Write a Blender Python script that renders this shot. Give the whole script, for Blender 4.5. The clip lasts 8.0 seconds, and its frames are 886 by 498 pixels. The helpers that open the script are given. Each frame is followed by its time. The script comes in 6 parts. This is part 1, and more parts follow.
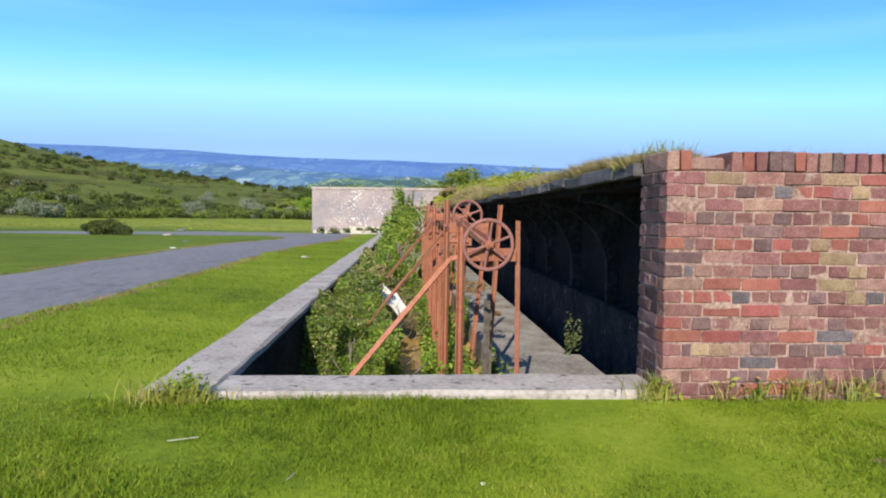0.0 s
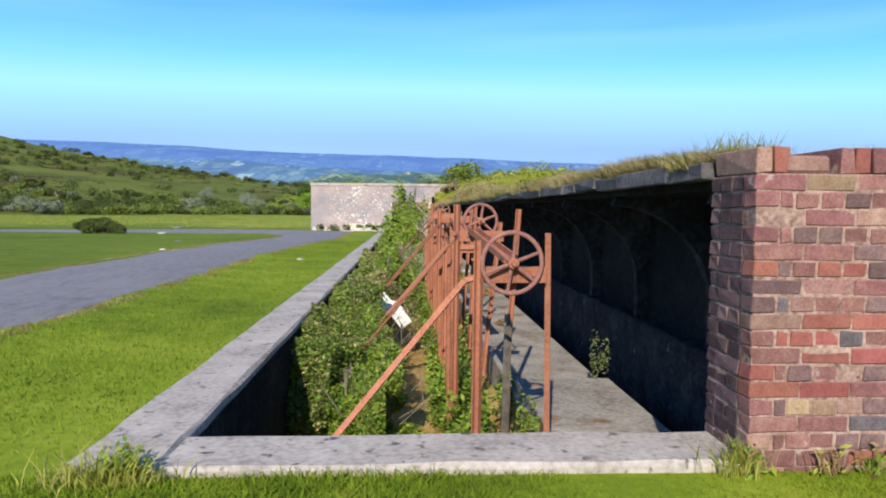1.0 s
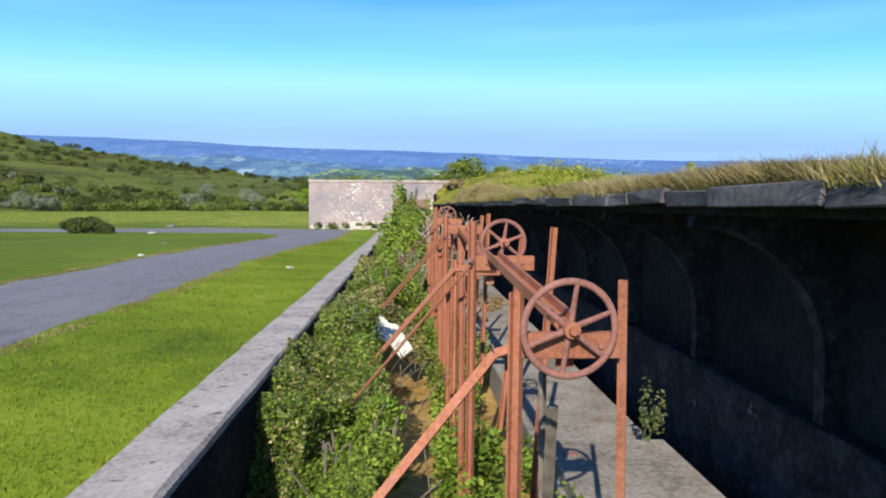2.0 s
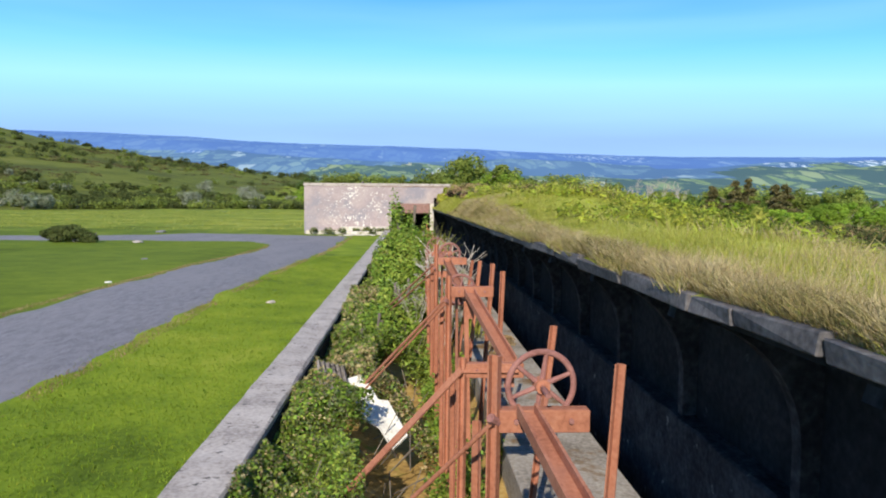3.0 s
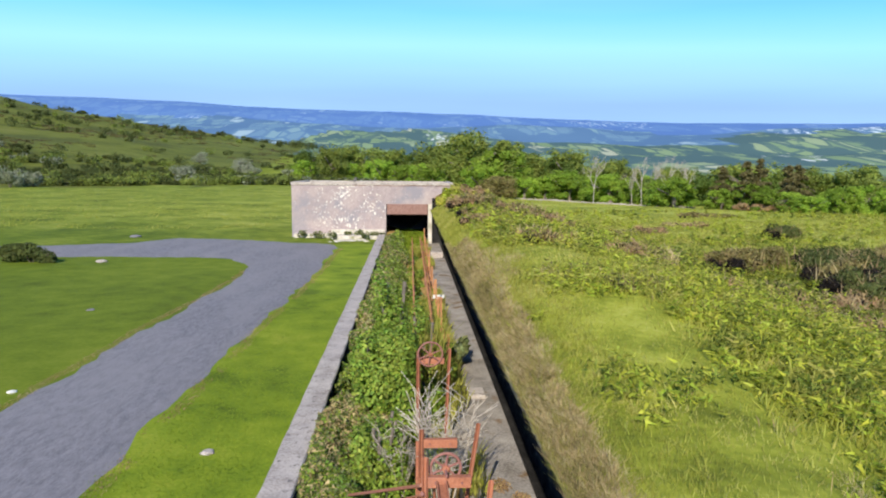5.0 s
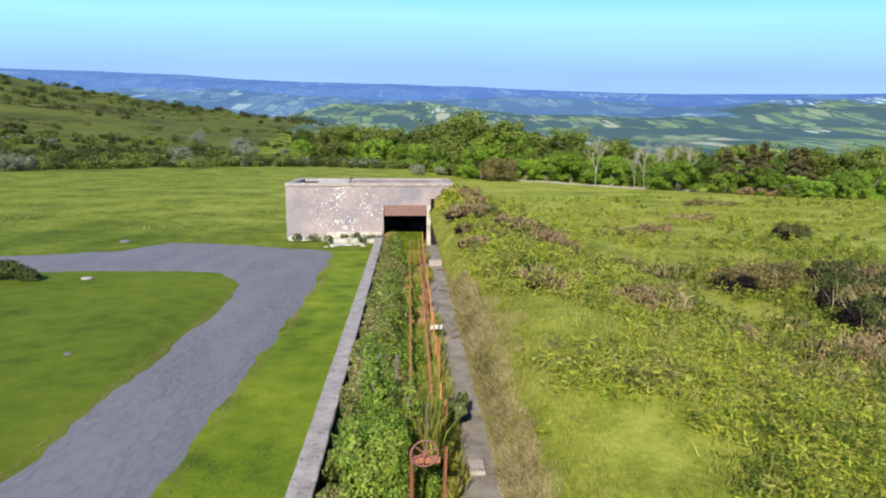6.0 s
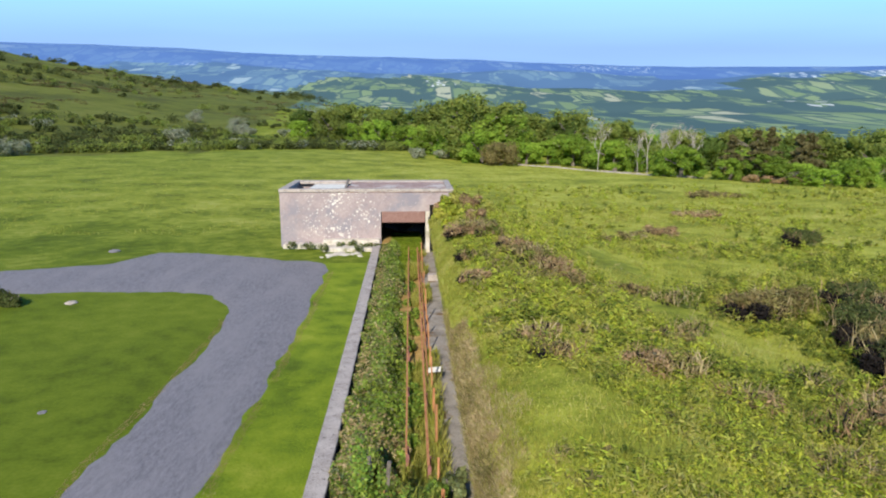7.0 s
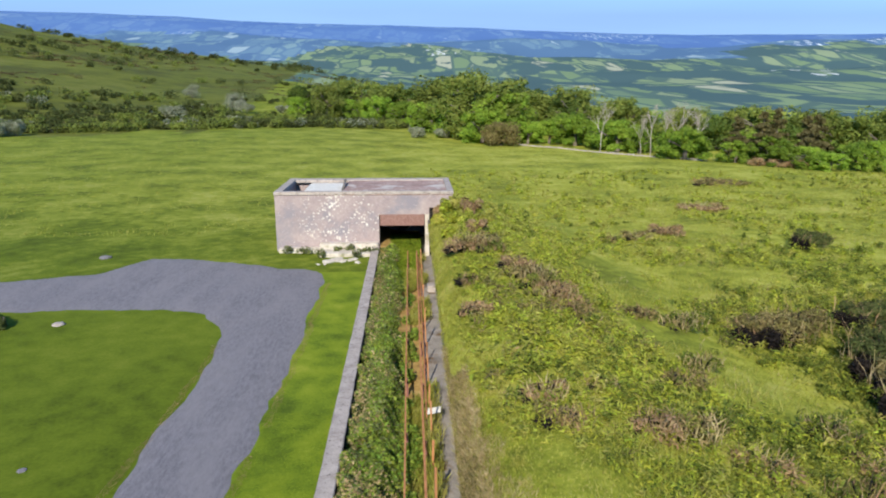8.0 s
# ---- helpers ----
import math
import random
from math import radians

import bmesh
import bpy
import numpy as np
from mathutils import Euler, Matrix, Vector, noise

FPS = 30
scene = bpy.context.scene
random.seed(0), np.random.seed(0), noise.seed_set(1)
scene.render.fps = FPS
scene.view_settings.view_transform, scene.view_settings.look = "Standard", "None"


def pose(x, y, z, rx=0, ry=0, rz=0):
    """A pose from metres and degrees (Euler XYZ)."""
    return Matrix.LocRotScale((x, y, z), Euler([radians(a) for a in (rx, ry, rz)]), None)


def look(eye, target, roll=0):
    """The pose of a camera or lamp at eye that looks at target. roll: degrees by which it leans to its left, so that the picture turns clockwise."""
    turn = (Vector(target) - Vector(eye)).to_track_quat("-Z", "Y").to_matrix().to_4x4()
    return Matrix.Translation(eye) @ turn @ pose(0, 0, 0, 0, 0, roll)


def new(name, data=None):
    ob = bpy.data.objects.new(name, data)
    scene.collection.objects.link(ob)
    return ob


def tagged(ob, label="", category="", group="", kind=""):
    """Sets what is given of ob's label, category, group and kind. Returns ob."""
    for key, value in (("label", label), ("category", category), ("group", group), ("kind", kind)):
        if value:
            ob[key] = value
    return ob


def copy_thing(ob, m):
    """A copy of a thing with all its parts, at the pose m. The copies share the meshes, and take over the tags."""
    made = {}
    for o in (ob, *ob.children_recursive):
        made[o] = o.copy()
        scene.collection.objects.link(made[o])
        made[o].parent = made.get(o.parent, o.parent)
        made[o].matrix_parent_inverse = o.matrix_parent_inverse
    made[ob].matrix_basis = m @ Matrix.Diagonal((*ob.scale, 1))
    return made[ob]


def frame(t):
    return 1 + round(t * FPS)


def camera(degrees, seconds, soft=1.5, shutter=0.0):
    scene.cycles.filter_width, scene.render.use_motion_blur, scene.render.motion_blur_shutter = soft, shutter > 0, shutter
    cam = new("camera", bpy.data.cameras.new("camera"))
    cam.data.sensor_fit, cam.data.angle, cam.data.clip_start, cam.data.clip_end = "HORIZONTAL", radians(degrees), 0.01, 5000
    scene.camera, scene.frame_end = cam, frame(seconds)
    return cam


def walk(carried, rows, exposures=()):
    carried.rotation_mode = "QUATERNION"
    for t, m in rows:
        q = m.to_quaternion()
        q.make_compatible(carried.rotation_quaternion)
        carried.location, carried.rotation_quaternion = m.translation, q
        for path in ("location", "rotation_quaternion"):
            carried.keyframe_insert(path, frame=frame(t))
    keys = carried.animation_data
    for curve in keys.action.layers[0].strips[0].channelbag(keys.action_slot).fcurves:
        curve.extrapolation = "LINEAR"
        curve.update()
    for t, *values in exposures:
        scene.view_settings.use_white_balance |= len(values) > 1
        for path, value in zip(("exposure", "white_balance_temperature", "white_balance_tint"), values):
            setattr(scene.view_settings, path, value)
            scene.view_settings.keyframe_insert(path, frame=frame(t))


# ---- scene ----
cam = camera(66.0, 8.0, soft=2.0)
PATH = [
    (0, (-1.449, -3.763, 0.978), (-1.345, -1.768, 0.88), 0.7),
    (0.5, (-1.461, -3.392, 1.02), (-1.357, -1.397, 0.914), 0.5),
    (1, (-1.477, -2.838, 1.075), (-1.375, -0.844, 0.962), 0.5),
    (2.5, (-1.449, -0.589, 1.424), (-1.352, 1.404, 1.29), 0.4),
    (3, (-1.415, 0.224, 1.767), (-1.317, 2.216, 1.627), 0.5),
    (3.5, (-1.364, 1.046, 2.229), (-1.266, 3.038, 2.076), 0.5),
    (4, (-1.295, 1.908, 2.678), (-1.196, 3.897, 2.496), 0.5),
    (4.5, (-1.253, 2.761, 3.184), (-1.155, 4.747, 2.97), 0.5),
    (4.7, (-1.236, 3.091, 3.37), (-1.138, 5.076, 3.148), 0.6),
    (6, (-1.076, 4.816, 5.171), (-0.98, 6.788, 4.855), 0.3),
    (6.5, (-1.012, 5.523, 5.934), (-0.916, 7.489, 5.582), 0.3),
    (7, (-0.952, 6.234, 6.744), (-0.858, 8.194, 6.354), 0.2),
    (7.5, (-0.906, 6.926, 7.502), (-0.813, 8.877, 7.071), 0.1),
    (8, (-0.874, 7.532, 8.247), (-0.782, 9.473, 7.773), 0.1),
]
walk(cam, [(t, look(eye, target, roll)) for t, eye, target, roll in PATH], [(0, 0.2), (4.7, 0.2), (8, 0.11)])

# ---- world, sun ----
SUN_EL, SUN_AZ = 32.0, 193.0            # degrees; azimuth from +y, clockwise seen from above
world = bpy.data.worlds.new("world")
scene.world = world
world.use_nodes = True
wn, wl = world.node_tree.nodes, world.node_tree.links
wn.clear()
w_out = wn.new("ShaderNodeOutputWorld")
w_bg = wn.new("ShaderNodeBackground")
w_sky = wn.new("ShaderNodeTexSky")
w_sky.sky_type = "NISHITA"
w_sky.sun_disc = False
w_sky.sun_elevation = radians(SUN_EL)
w_sky.sun_rotation = radians(SUN_AZ)
w_sky.altitude = 300
w_sky.air_density = 1.0
w_sky.dust_density = 0.3
w_sky.ozone_density = 2.0
w_bg.inputs["Strength"].default_value = 0.125
w_co = wn.new("ShaderNodeTexCoord")
w_sep = wn.new("ShaderNodeSeparateXYZ")
wl.new(w_co.outputs["Generated"], w_sep.inputs[0])
w_grad = wn.new("ShaderNodeValToRGB")          # summer haze low down, azure above it
w_el = w_grad.color_ramp.elements
w_el[0].position, w_el[0].color = 0.0, (0.27, 0.46, 0.84, 1)
w_el[1].position, w_el[1].color = 0.62, (0.02, 0.10, 0.34, 1)
for w_p, w_c in ((0.095, (0.27, 0.46, 0.86)), (0.135, (0.33, 0.63, 0.98)), (0.17, (0.34, 0.76, 1.02)), (0.21, (0.21, 0.64, 1.04)), (0.255, (0.11, 0.46, 1.02)), (0.31, (0.06, 0.33, 0.98)), (0.42, (0.03, 0.19, 0.6))):
    w_x = w_el.new(w_p)
    w_x.color = (*w_c, 1)
w_sq = wn.new("ShaderNodeMath")                # sky colour deepened towards the sides, in place of a lens's dark corners
w_sq.operation = "MULTIPLY"
wl.new(w_sep.outputs["X"], w_sq.inputs[0])
wl.new(w_sep.outputs["X"], w_sq.inputs[1])
w_arc = wn.new("ShaderNodeMath")
w_arc.operation = "MULTIPLY_ADD"
w_arc.inputs[1].default_value = 0.07
wl.new(w_sq.outputs[0], w_arc.inputs[0])
wl.new(w_sep.outputs["Z"], w_arc.inputs[2])
wl.new(w_arc.outputs[0], w_grad.inputs[0])
w_gain = wn.new("ShaderNodeVectorMath")
w_gain.operation = "SCALE"
w_gain.inputs["Scale"].default_value = 8.8
wl.new(w_grad.outputs[0], w_gain.inputs[0])
w_low = wn.new("ShaderNodeMix")
w_low.data_type = "RGBA"
w_low.inputs[0].default_value = 0.95
wl.new(w_sky.outputs[0], w_low.inputs[6])
wl.new(w_gain.outputs[0], w_low.inputs[7])
w_map = wn.new("ShaderNodeMapping")
w_map.inputs["Scale"].default_value = (1.0, 1.3, 11.0)
w_map.inputs["Rotation"].default_value = (0.0, 0.03, 0.0)
w_noise = wn.new("ShaderNodeTexNoise")
w_noise.inputs["Scale"].default_value = 1.5
w_noise.inputs["Detail"].default_value = 3.0
w_noise.inputs["Roughness"].default_value = 0.4
w_ramp = wn.new("ShaderNodeValToRGB")
w_ramp.color_ramp.elements[0].position = 0.42
w_ramp.color_ramp.elements[1].position = 0.78
w_ramp.color_ramp.elements[1].color = (0.3, 0.3, 0.3, 1)
w_mix = wn.new("ShaderNodeMix")
w_mix.data_type = "RGBA"
w_mix.inputs[7].default_value = (4.2, 7.2, 8.6, 1)
wl.new(w_co.outputs["Generated"], w_map.inputs["Vector"])
wl.new(w_map.outputs[0], w_noise.inputs["Vector"])
wl.new(w_noise.outputs[0], w_ramp.inputs[0])
wl.new(w_ramp.outputs[0], w_mix.inputs[0])
wl.new(w_low.outputs[2], w_mix.inputs[6])
wl.new(w_mix.outputs[2], w_bg.inputs[0])
wl.new(w_bg.outputs[0], w_out.inputs[0])

sun_data = bpy.data.lights.new("sun", "SUN")
sun_data.energy = 5.0
sun_data.angle = radians(0.5)
sun_data.color = (1.0, 0.91, 0.77)
sun = new("sun", sun_data)
_a, _e = radians(SUN_AZ), radians(SUN_EL)
sun.matrix_world = look((60 * math.sin(_a), 60 * math.cos(_a), 60 * math.tan(_e)), (0, 0, 0))


# ---- materials ----
def mat(name, base, dark=None, light=None, scale=6.0, fine=40.0, rough=0.85, bump=0.3, dist=0.01, metal=0.0, spots=None, spot_scale=3.0,
        spot_at=(0.6, 0.68), rand=0.0, island=0.0, squash=(1, 1, 1), thin=0.0, each=0.0):
    """Two scales of noise between dark, base and light, fine relief, and optional spots of another colour."""
    m = bpy.data.materials.new(name)
    m.use_nodes = True
    n, l = m.node_tree.nodes, m.node_tree.links
    b = n["Principled BSDF"]
    b.inputs["Roughness"].default_value = rough
    b.inputs["Metallic"].default_value = metal
    b.inputs["Specular IOR Level"].default_value = 0.25
    co = n.new("ShaderNodeTexCoord")
    mp = n.new("ShaderNodeMapping")
    mp.inputs["Scale"].default_value = squash
    geo = n.new("ShaderNodeNewGeometry")
    l.new(geo.outputs["Position"], mp.inputs["Vector"])
    dark = dark or tuple(c * 0.6 for c in base)
    light = light or tuple(min(1, c * 1.35) for c in base)
    big = n.new("ShaderNodeTexNoise")
    big.inputs["Scale"].default_value = scale
    big.inputs["Detail"].default_value = 5
    big.inputs["Roughness"].default_value = 0.6
    small = n.new("ShaderNodeTexNoise")
    small.inputs["Scale"].default_value = fine
    small.inputs["Detail"].default_value = 4
    l.new(mp.outputs[0], big.inputs["Vector"])
    l.new(mp.outputs[0], small.inputs["Vector"])
    mixf = n.new("ShaderNodeMath")
    mixf.operation = "MULTIPLY_ADD"
    mixf.inputs[1].default_value = 0.55
    half = n.new("ShaderNodeMath")
    half.operation = "MULTIPLY"
    half.inputs[1].default_value = 0.45
    l.new(small.outputs[0], half.inputs[0])
    l.new(big.outputs[0], mixf.inputs[0])
    l.new(half.outputs[0], mixf.inputs[2])
    ramp = n.new("ShaderNodeValToRGB")
    e = ramp.color_ramp.elements
    e[0].position, e[0].color = 0.36, (*dark, 1)
    e[1].position, e[1].color = 0.66, (*light, 1)
    mid = e.new(0.5)
    mid.color = (*base, 1)
    l.new(mixf.outputs[0], ramp.inputs[0])
    col = ramp.outputs[0]
    if spots:
        sn = n.new("ShaderNodeTexNoise")
        sn.inputs["Scale"].default_value = spot_scale
        sn.inputs["Detail"].default_value = 6
        sn.inputs["Roughness"].default_value = 0.65
        l.new(mp.outputs[0], sn.inputs["Vector"])
        sr = n.new("ShaderNodeValToRGB")
        sr.color_ramp.elements[0].position, sr.color_ramp.elements[1].position = spot_at
        l.new(sn.outputs[0], sr.inputs[0])
        mx = n.new("ShaderNodeMix")
        mx.data_type = "RGBA"
        mx.inputs[7].default_value = (*spots, 1)
        l.new(sr.outputs[0], mx.inputs[0])
        l.new(col, mx.inputs[6])
        col = mx.outputs[2]
    if rand or island:
        hsv = n.new("ShaderNodeHueSaturation")
        src = n.new("ShaderNodeObjectInfo").outputs["Random"] if rand else geo.outputs["Random Per Island"]
        amt = rand or island
        mr = n.new("ShaderNodeMapRange")
        mr.inputs["To Min"].default_value, mr.inputs["To Max"].default_value = 1 - amt, 1 + amt
        l.new(src, mr.inputs["Value"])
        l.new(mr.outputs[0], hsv.inputs["Value"])
        mh = n.new("ShaderNodeMapRange")
        mh.inputs["To Min"].default_value, mh.inputs["To Max"].default_value = 0.5 - amt * 0.05, 0.5 + amt * 0.05
        wh = n.new("ShaderNodeTexWhiteNoise")
        wh.noise_dimensions = "1D"
        l.new(src, wh.inputs["W"])
        l.new(wh.outputs["Value"], mh.inputs["Value"])
        l.new(mh.outputs[0], hsv.inputs["Hue"])
        l.new(col, hsv.inputs["Color"])
        col = hsv.outputs[0]
    if each:
        hv = n.new("ShaderNodeHueSaturation")
        mv = n.new("ShaderNodeMapRange")
        mv.inputs["To Min"].default_value, mv.inputs["To Max"].default_value = 1 - each, 1 + each
        l.new(n.new("ShaderNodeObjectInfo").outputs["Random"], mv.inputs["Value"])
        l.new(mv.outputs[0], hv.inputs["Value"])
        l.new(col, hv.inputs["Color"])
        col = hv.outputs[0]
    l.new(col, b.inputs["Base Color"])
    if bump:
        bp = n.new("ShaderNodeBump")
        bp.inputs["Strength"].default_value = bump
        bp.inputs["Distance"].default_value = dist
        l.new(mixf.outputs[0], bp.inputs["Height"])
        l.new(bp.outputs[0], b.inputs["Normal"])
    if thin:
        tr = n.new("ShaderNodeBsdfTranslucent")
        l.new(col, tr.inputs["Color"])
        ms = n.new("ShaderNodeMixShader")
        ms.inputs[0].default_value = thin
        l.new(b.outputs[0], ms.inputs[1])
        l.new(tr.outputs[0], ms.inputs[2])
        l.new(ms.outputs[0], n["Material Output"].inputs["Surface"])
    return m


CONCRETE = mat("coping_concrete", (0.44, 0.385, 0.345), (0.26, 0.225, 0.2), (0.57, 0.515, 0.465), 2.5, 30, spots=(0.11, 0.1, 0.09), spot_scale=9, spot_at=(0.58, 0.66), bump=0.6)
FASCIA = mat("fascia_concrete", (0.115, 0.108, 0.112), (0.055, 0.053, 0.055), (0.19, 0.18, 0.18), 3, 30, bump=0.5, rand=0.2, spots=(0.42, 0.4, 0.37), spot_scale=7, spot_at=(0.66, 0.72))
# Plinth, wall and brackets are near-black: the gallery's shade is in their colour.
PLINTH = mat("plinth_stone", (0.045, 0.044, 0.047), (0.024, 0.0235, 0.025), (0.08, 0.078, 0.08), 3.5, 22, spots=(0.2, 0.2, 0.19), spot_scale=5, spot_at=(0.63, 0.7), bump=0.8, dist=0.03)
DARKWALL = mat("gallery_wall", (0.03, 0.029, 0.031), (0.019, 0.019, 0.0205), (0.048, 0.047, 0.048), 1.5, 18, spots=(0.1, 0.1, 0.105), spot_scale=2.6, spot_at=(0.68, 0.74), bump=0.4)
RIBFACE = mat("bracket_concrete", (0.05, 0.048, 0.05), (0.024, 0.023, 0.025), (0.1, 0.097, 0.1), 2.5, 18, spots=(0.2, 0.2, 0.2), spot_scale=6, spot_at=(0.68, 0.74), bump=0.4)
LEDGE = mat("ledge_concrete", (0.33, 0.3, 0.265), (0.18, 0.16, 0.135), (0.46, 0.425, 0.38), 1.7, 26, spots=(0.19, 0.115, 0.05), spot_scale=1.6, spot_at=(0.56, 0.66), bump=0.4)
EARTH = mat("pit_soil", (0.42, 0.27, 0.085), (0.24, 0.15, 0.05), (0.55, 0.4, 0.16), 2.5, 22, spots=(0.24, 0.26, 0.05), spot_scale=3, bump=0.8, dist=0.03)
SOIL = mat("bare_soil", (0.17, 0.11, 0.075), (0.1, 0.065, 0.045), (0.26, 0.18, 0.13), 9, 60, bump=0.8, dist=0.01)
BRICK = mat("brick", (0.235, 0.105, 0.1), (0.16, 0.072, 0.072), (0.31, 0.165, 0.155), 14, 90, rand=0.26, bump=0.5, dist=0.004, spots=(0.46, 0.4, 0.37), spot_scale=7, spot_at=(0.63, 0.72))
BRICK_RED = mat("brick_red", (0.3, 0.1, 0.085), (0.22, 0.075, 0.065), (0.34, 0.135, 0.115), 14, 90, rand=0.2, bump=0.5, dist=0.004)
BRICK_BLUE = mat("brick_blue", (0.17, 0.1, 0.1), (0.11, 0.07, 0.075), (0.24, 0.16, 0.155), 14, 90, rand=0.3, bump=0.5, dist=0.004, spots=(0.4, 0.35, 0.31), spot_scale=9, spot_at=(0.68, 0.78))
BRICK_DARK = mat("brick_dark", (0.085, 0.052, 0.055), (0.045, 0.03, 0.033), (0.14, 0.085, 0.085), 14, 90, rand=0.35, bump=0.6, dist=0.005, spots=(0.28, 0.24, 0.22), spot_scale=9, spot_at=(0.66, 0.76))
BRICK_OLIVE = mat("brick_buff", (0.3, 0.205, 0.13), (0.2, 0.13, 0.085), (0.38, 0.28, 0.19), 14, 90, rand=0.25, bump=0.6, dist=0.005)
BRICK_SLATE = mat("brick_slate", (0.15, 0.125, 0.14), (0.1, 0.085, 0.095), (0.21, 0.185, 0.2), 14, 90, rand=0.25, bump=0.6, dist=0.005)
BRICK_TAN = mat("brick_tan", (0.3, 0.17, 0.145), (0.21, 0.11, 0.095), (0.38, 0.25, 0.21), 14, 90, rand=0.25, bump=0.5, dist=0.004)
MORTAR = mat("mortar", (0.33, 0.215, 0.18), (0.12, 0.075, 0.065), (0.52, 0.38, 0.33), 5, 45, bump=0.6, dist=0.006)
RUST = mat("rusted_steel", (0.385, 0.155, 0.092), (0.26, 0.1, 0.06), (0.46, 0.21, 0.13), 3.5, 55, rough=0.9, bump=0.5, dist=0.003, spots=(0.27, 0.115, 0.085), spot_scale=3.5, spot_at=(0.55, 0.75), each=0.14)
RUST_RAIL = mat("orange_rust", (0.52, 0.25, 0.115), (0.34, 0.15, 0.075), (0.62, 0.33, 0.17), 4, 55, rough=0.9, bump=0.5, dist=0.003)
RUST_DARK = mat("rusted_cast_iron", (0.29, 0.135, 0.115), (0.2, 0.09, 0.075), (0.36, 0.18, 0.15), 9, 60, rough=0.85, bump=0.4, dist=0.003)
RENDERWALL = mat("pitted_render", (0.395, 0.325, 0.32), (0.315, 0.26, 0.265), (0.46, 0.385, 0.37), 0.8, 9, bump=0.4, spots=(0.28, 0.26, 0.29), spot_scale=0.45, spot_at=(0.5, 0.62))
def chips(m, colour):
    """Pale shot scars scattered over a face, thicker in some parts than in others."""
    n, l = m.node_tree.nodes, m.node_tree.links
    b = n["Principled BSDF"]
    old = b.inputs["Base Color"].links[0].from_socket
    geo = n.new("ShaderNodeNewGeometry")
    v = n.new("ShaderNodeTexVoronoi")
    v.inputs["Scale"].default_value = 8.5
    l.new(geo.outputs["Position"], v.inputs["Vector"])
    dens = n.new("ShaderNodeTexNoise")
    dens.inputs["Scale"].default_value = 0.9
    l.new(geo.outputs["Position"], dens.inputs["Vector"])
    size = n.new("ShaderNodeMapRange")
    size.inputs["From Min"].default_value, size.inputs["From Max"].default_value = 0.3, 0.52
    size.inputs["To Min"].default_value, size.inputs["To Max"].default_value = 0.0, 0.6
    l.new(dens.outputs[0], size.inputs["Value"])
    sep = n.new("ShaderNodeSeparateColor")
    l.new(v.outputs["Color"], sep.inputs[0])
    each = n.new("ShaderNodeMath")
    each.operation = "MULTIPLY"
    l.new(sep.outputs[0], each.inputs[0])
    l.new(size.outputs[0], each.inputs[1])
    px = n.new("ShaderNodeSeparateXYZ")
    l.new(geo.outputs["Position"], px.inputs[0])
    off = n.new("ShaderNodeMath")
    off.operation = "ADD"
    off.inputs[1].default_value = 4.3
    l.new(px.outputs["X"], off.inputs[0])
    ab = n.new("ShaderNodeMath")
    ab.operation = "ABSOLUTE"
    l.new(off.outputs[0], ab.inputs[0])
    fall = n.new("ShaderNodeMapRange")
    fall.inputs["From Min"].default_value, fall.inputs["From Max"].default_value = 0.6, 2.8
    fall.inputs["To Min"].default_value, fall.inputs["To Max"].default_value = 1.0, 0.3
    l.new(ab.outputs[0], fall.inputs["Value"])
    near = n.new("ShaderNodeMath")
    near.operation = "MULTIPLY"
    l.new(each.outputs[0], near.inputs[0])
    l.new(fall.outputs[0], near.inputs[1])
    each = near
    cmp = n.new("ShaderNodeMath")
    cmp.operation = "LESS_THAN"
    l.new(v.outputs["Distance"], cmp.inputs[0])
    l.new(each.outputs[0], cmp.inputs[1])
    mx = n.new("ShaderNodeMix")
    mx.data_type = "RGBA"
    mx.inputs[7].default_value = (*colour, 1)
    l.new(cmp.outputs[0], mx.inputs[0])
    l.new(old, mx.inputs[6])
    l.new(mx.outputs[2], b.inputs["Base Color"])


GRAVEL = mat("road_gravel", (0.208, 0.198, 0.213), (0.14, 0.134, 0.146), (0.265, 0.253, 0.268), 12, 60, rough=0.9, bump=0.8, dist=0.008, spots=(0.255, 0.24, 0.25), spot_scale=1.0, spot_at=(0.42, 0.75), squash=(1.0, 0.28, 1.0))
chips(RENDERWALL, (0.72, 0.68, 0.62))
ROOFRUBBLE = mat("roof_rubble", (0.4, 0.27, 0.23), (0.26, 0.18, 0.16), (0.55, 0.45, 0.4), 1.1, 9, bump=0.7, dist=0.03, spots=(0.6, 0.55, 0.5), spot_scale=0.7, spot_at=(0.55, 0.62))
PALE = mat("pale_plaster", (0.62, 0.57, 0.49), (0.45, 0.4, 0.33), (0.74, 0.7, 0.63), 2.2, 18, bump=0.6, dist=0.02, spots=(0.28, 0.27, 0.16), spot_scale=1.6, spot_at=(0.55, 0.68))
# Near-black concrete: shade of pit, gallery and shed mouth put into its colour.
SHADE_BLACK = mat("shade_black_concrete", (0.028, 0.027, 0.027), (0.016, 0.016, 0.016), (0.055, 0.053, 0.05), 2.0, 20, bump=0.5)
for m_ in (DARKWALL, RIBFACE, SHADE_BLACK, PLINTH):
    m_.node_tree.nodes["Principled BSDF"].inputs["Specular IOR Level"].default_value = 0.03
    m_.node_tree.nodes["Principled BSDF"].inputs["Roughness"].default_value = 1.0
WHITE = mat("white_board", (0.75, 0.73, 0.66), (0.6, 0.56, 0.48), (0.85, 0.83, 0.78), 6, 40, bump=0.2)
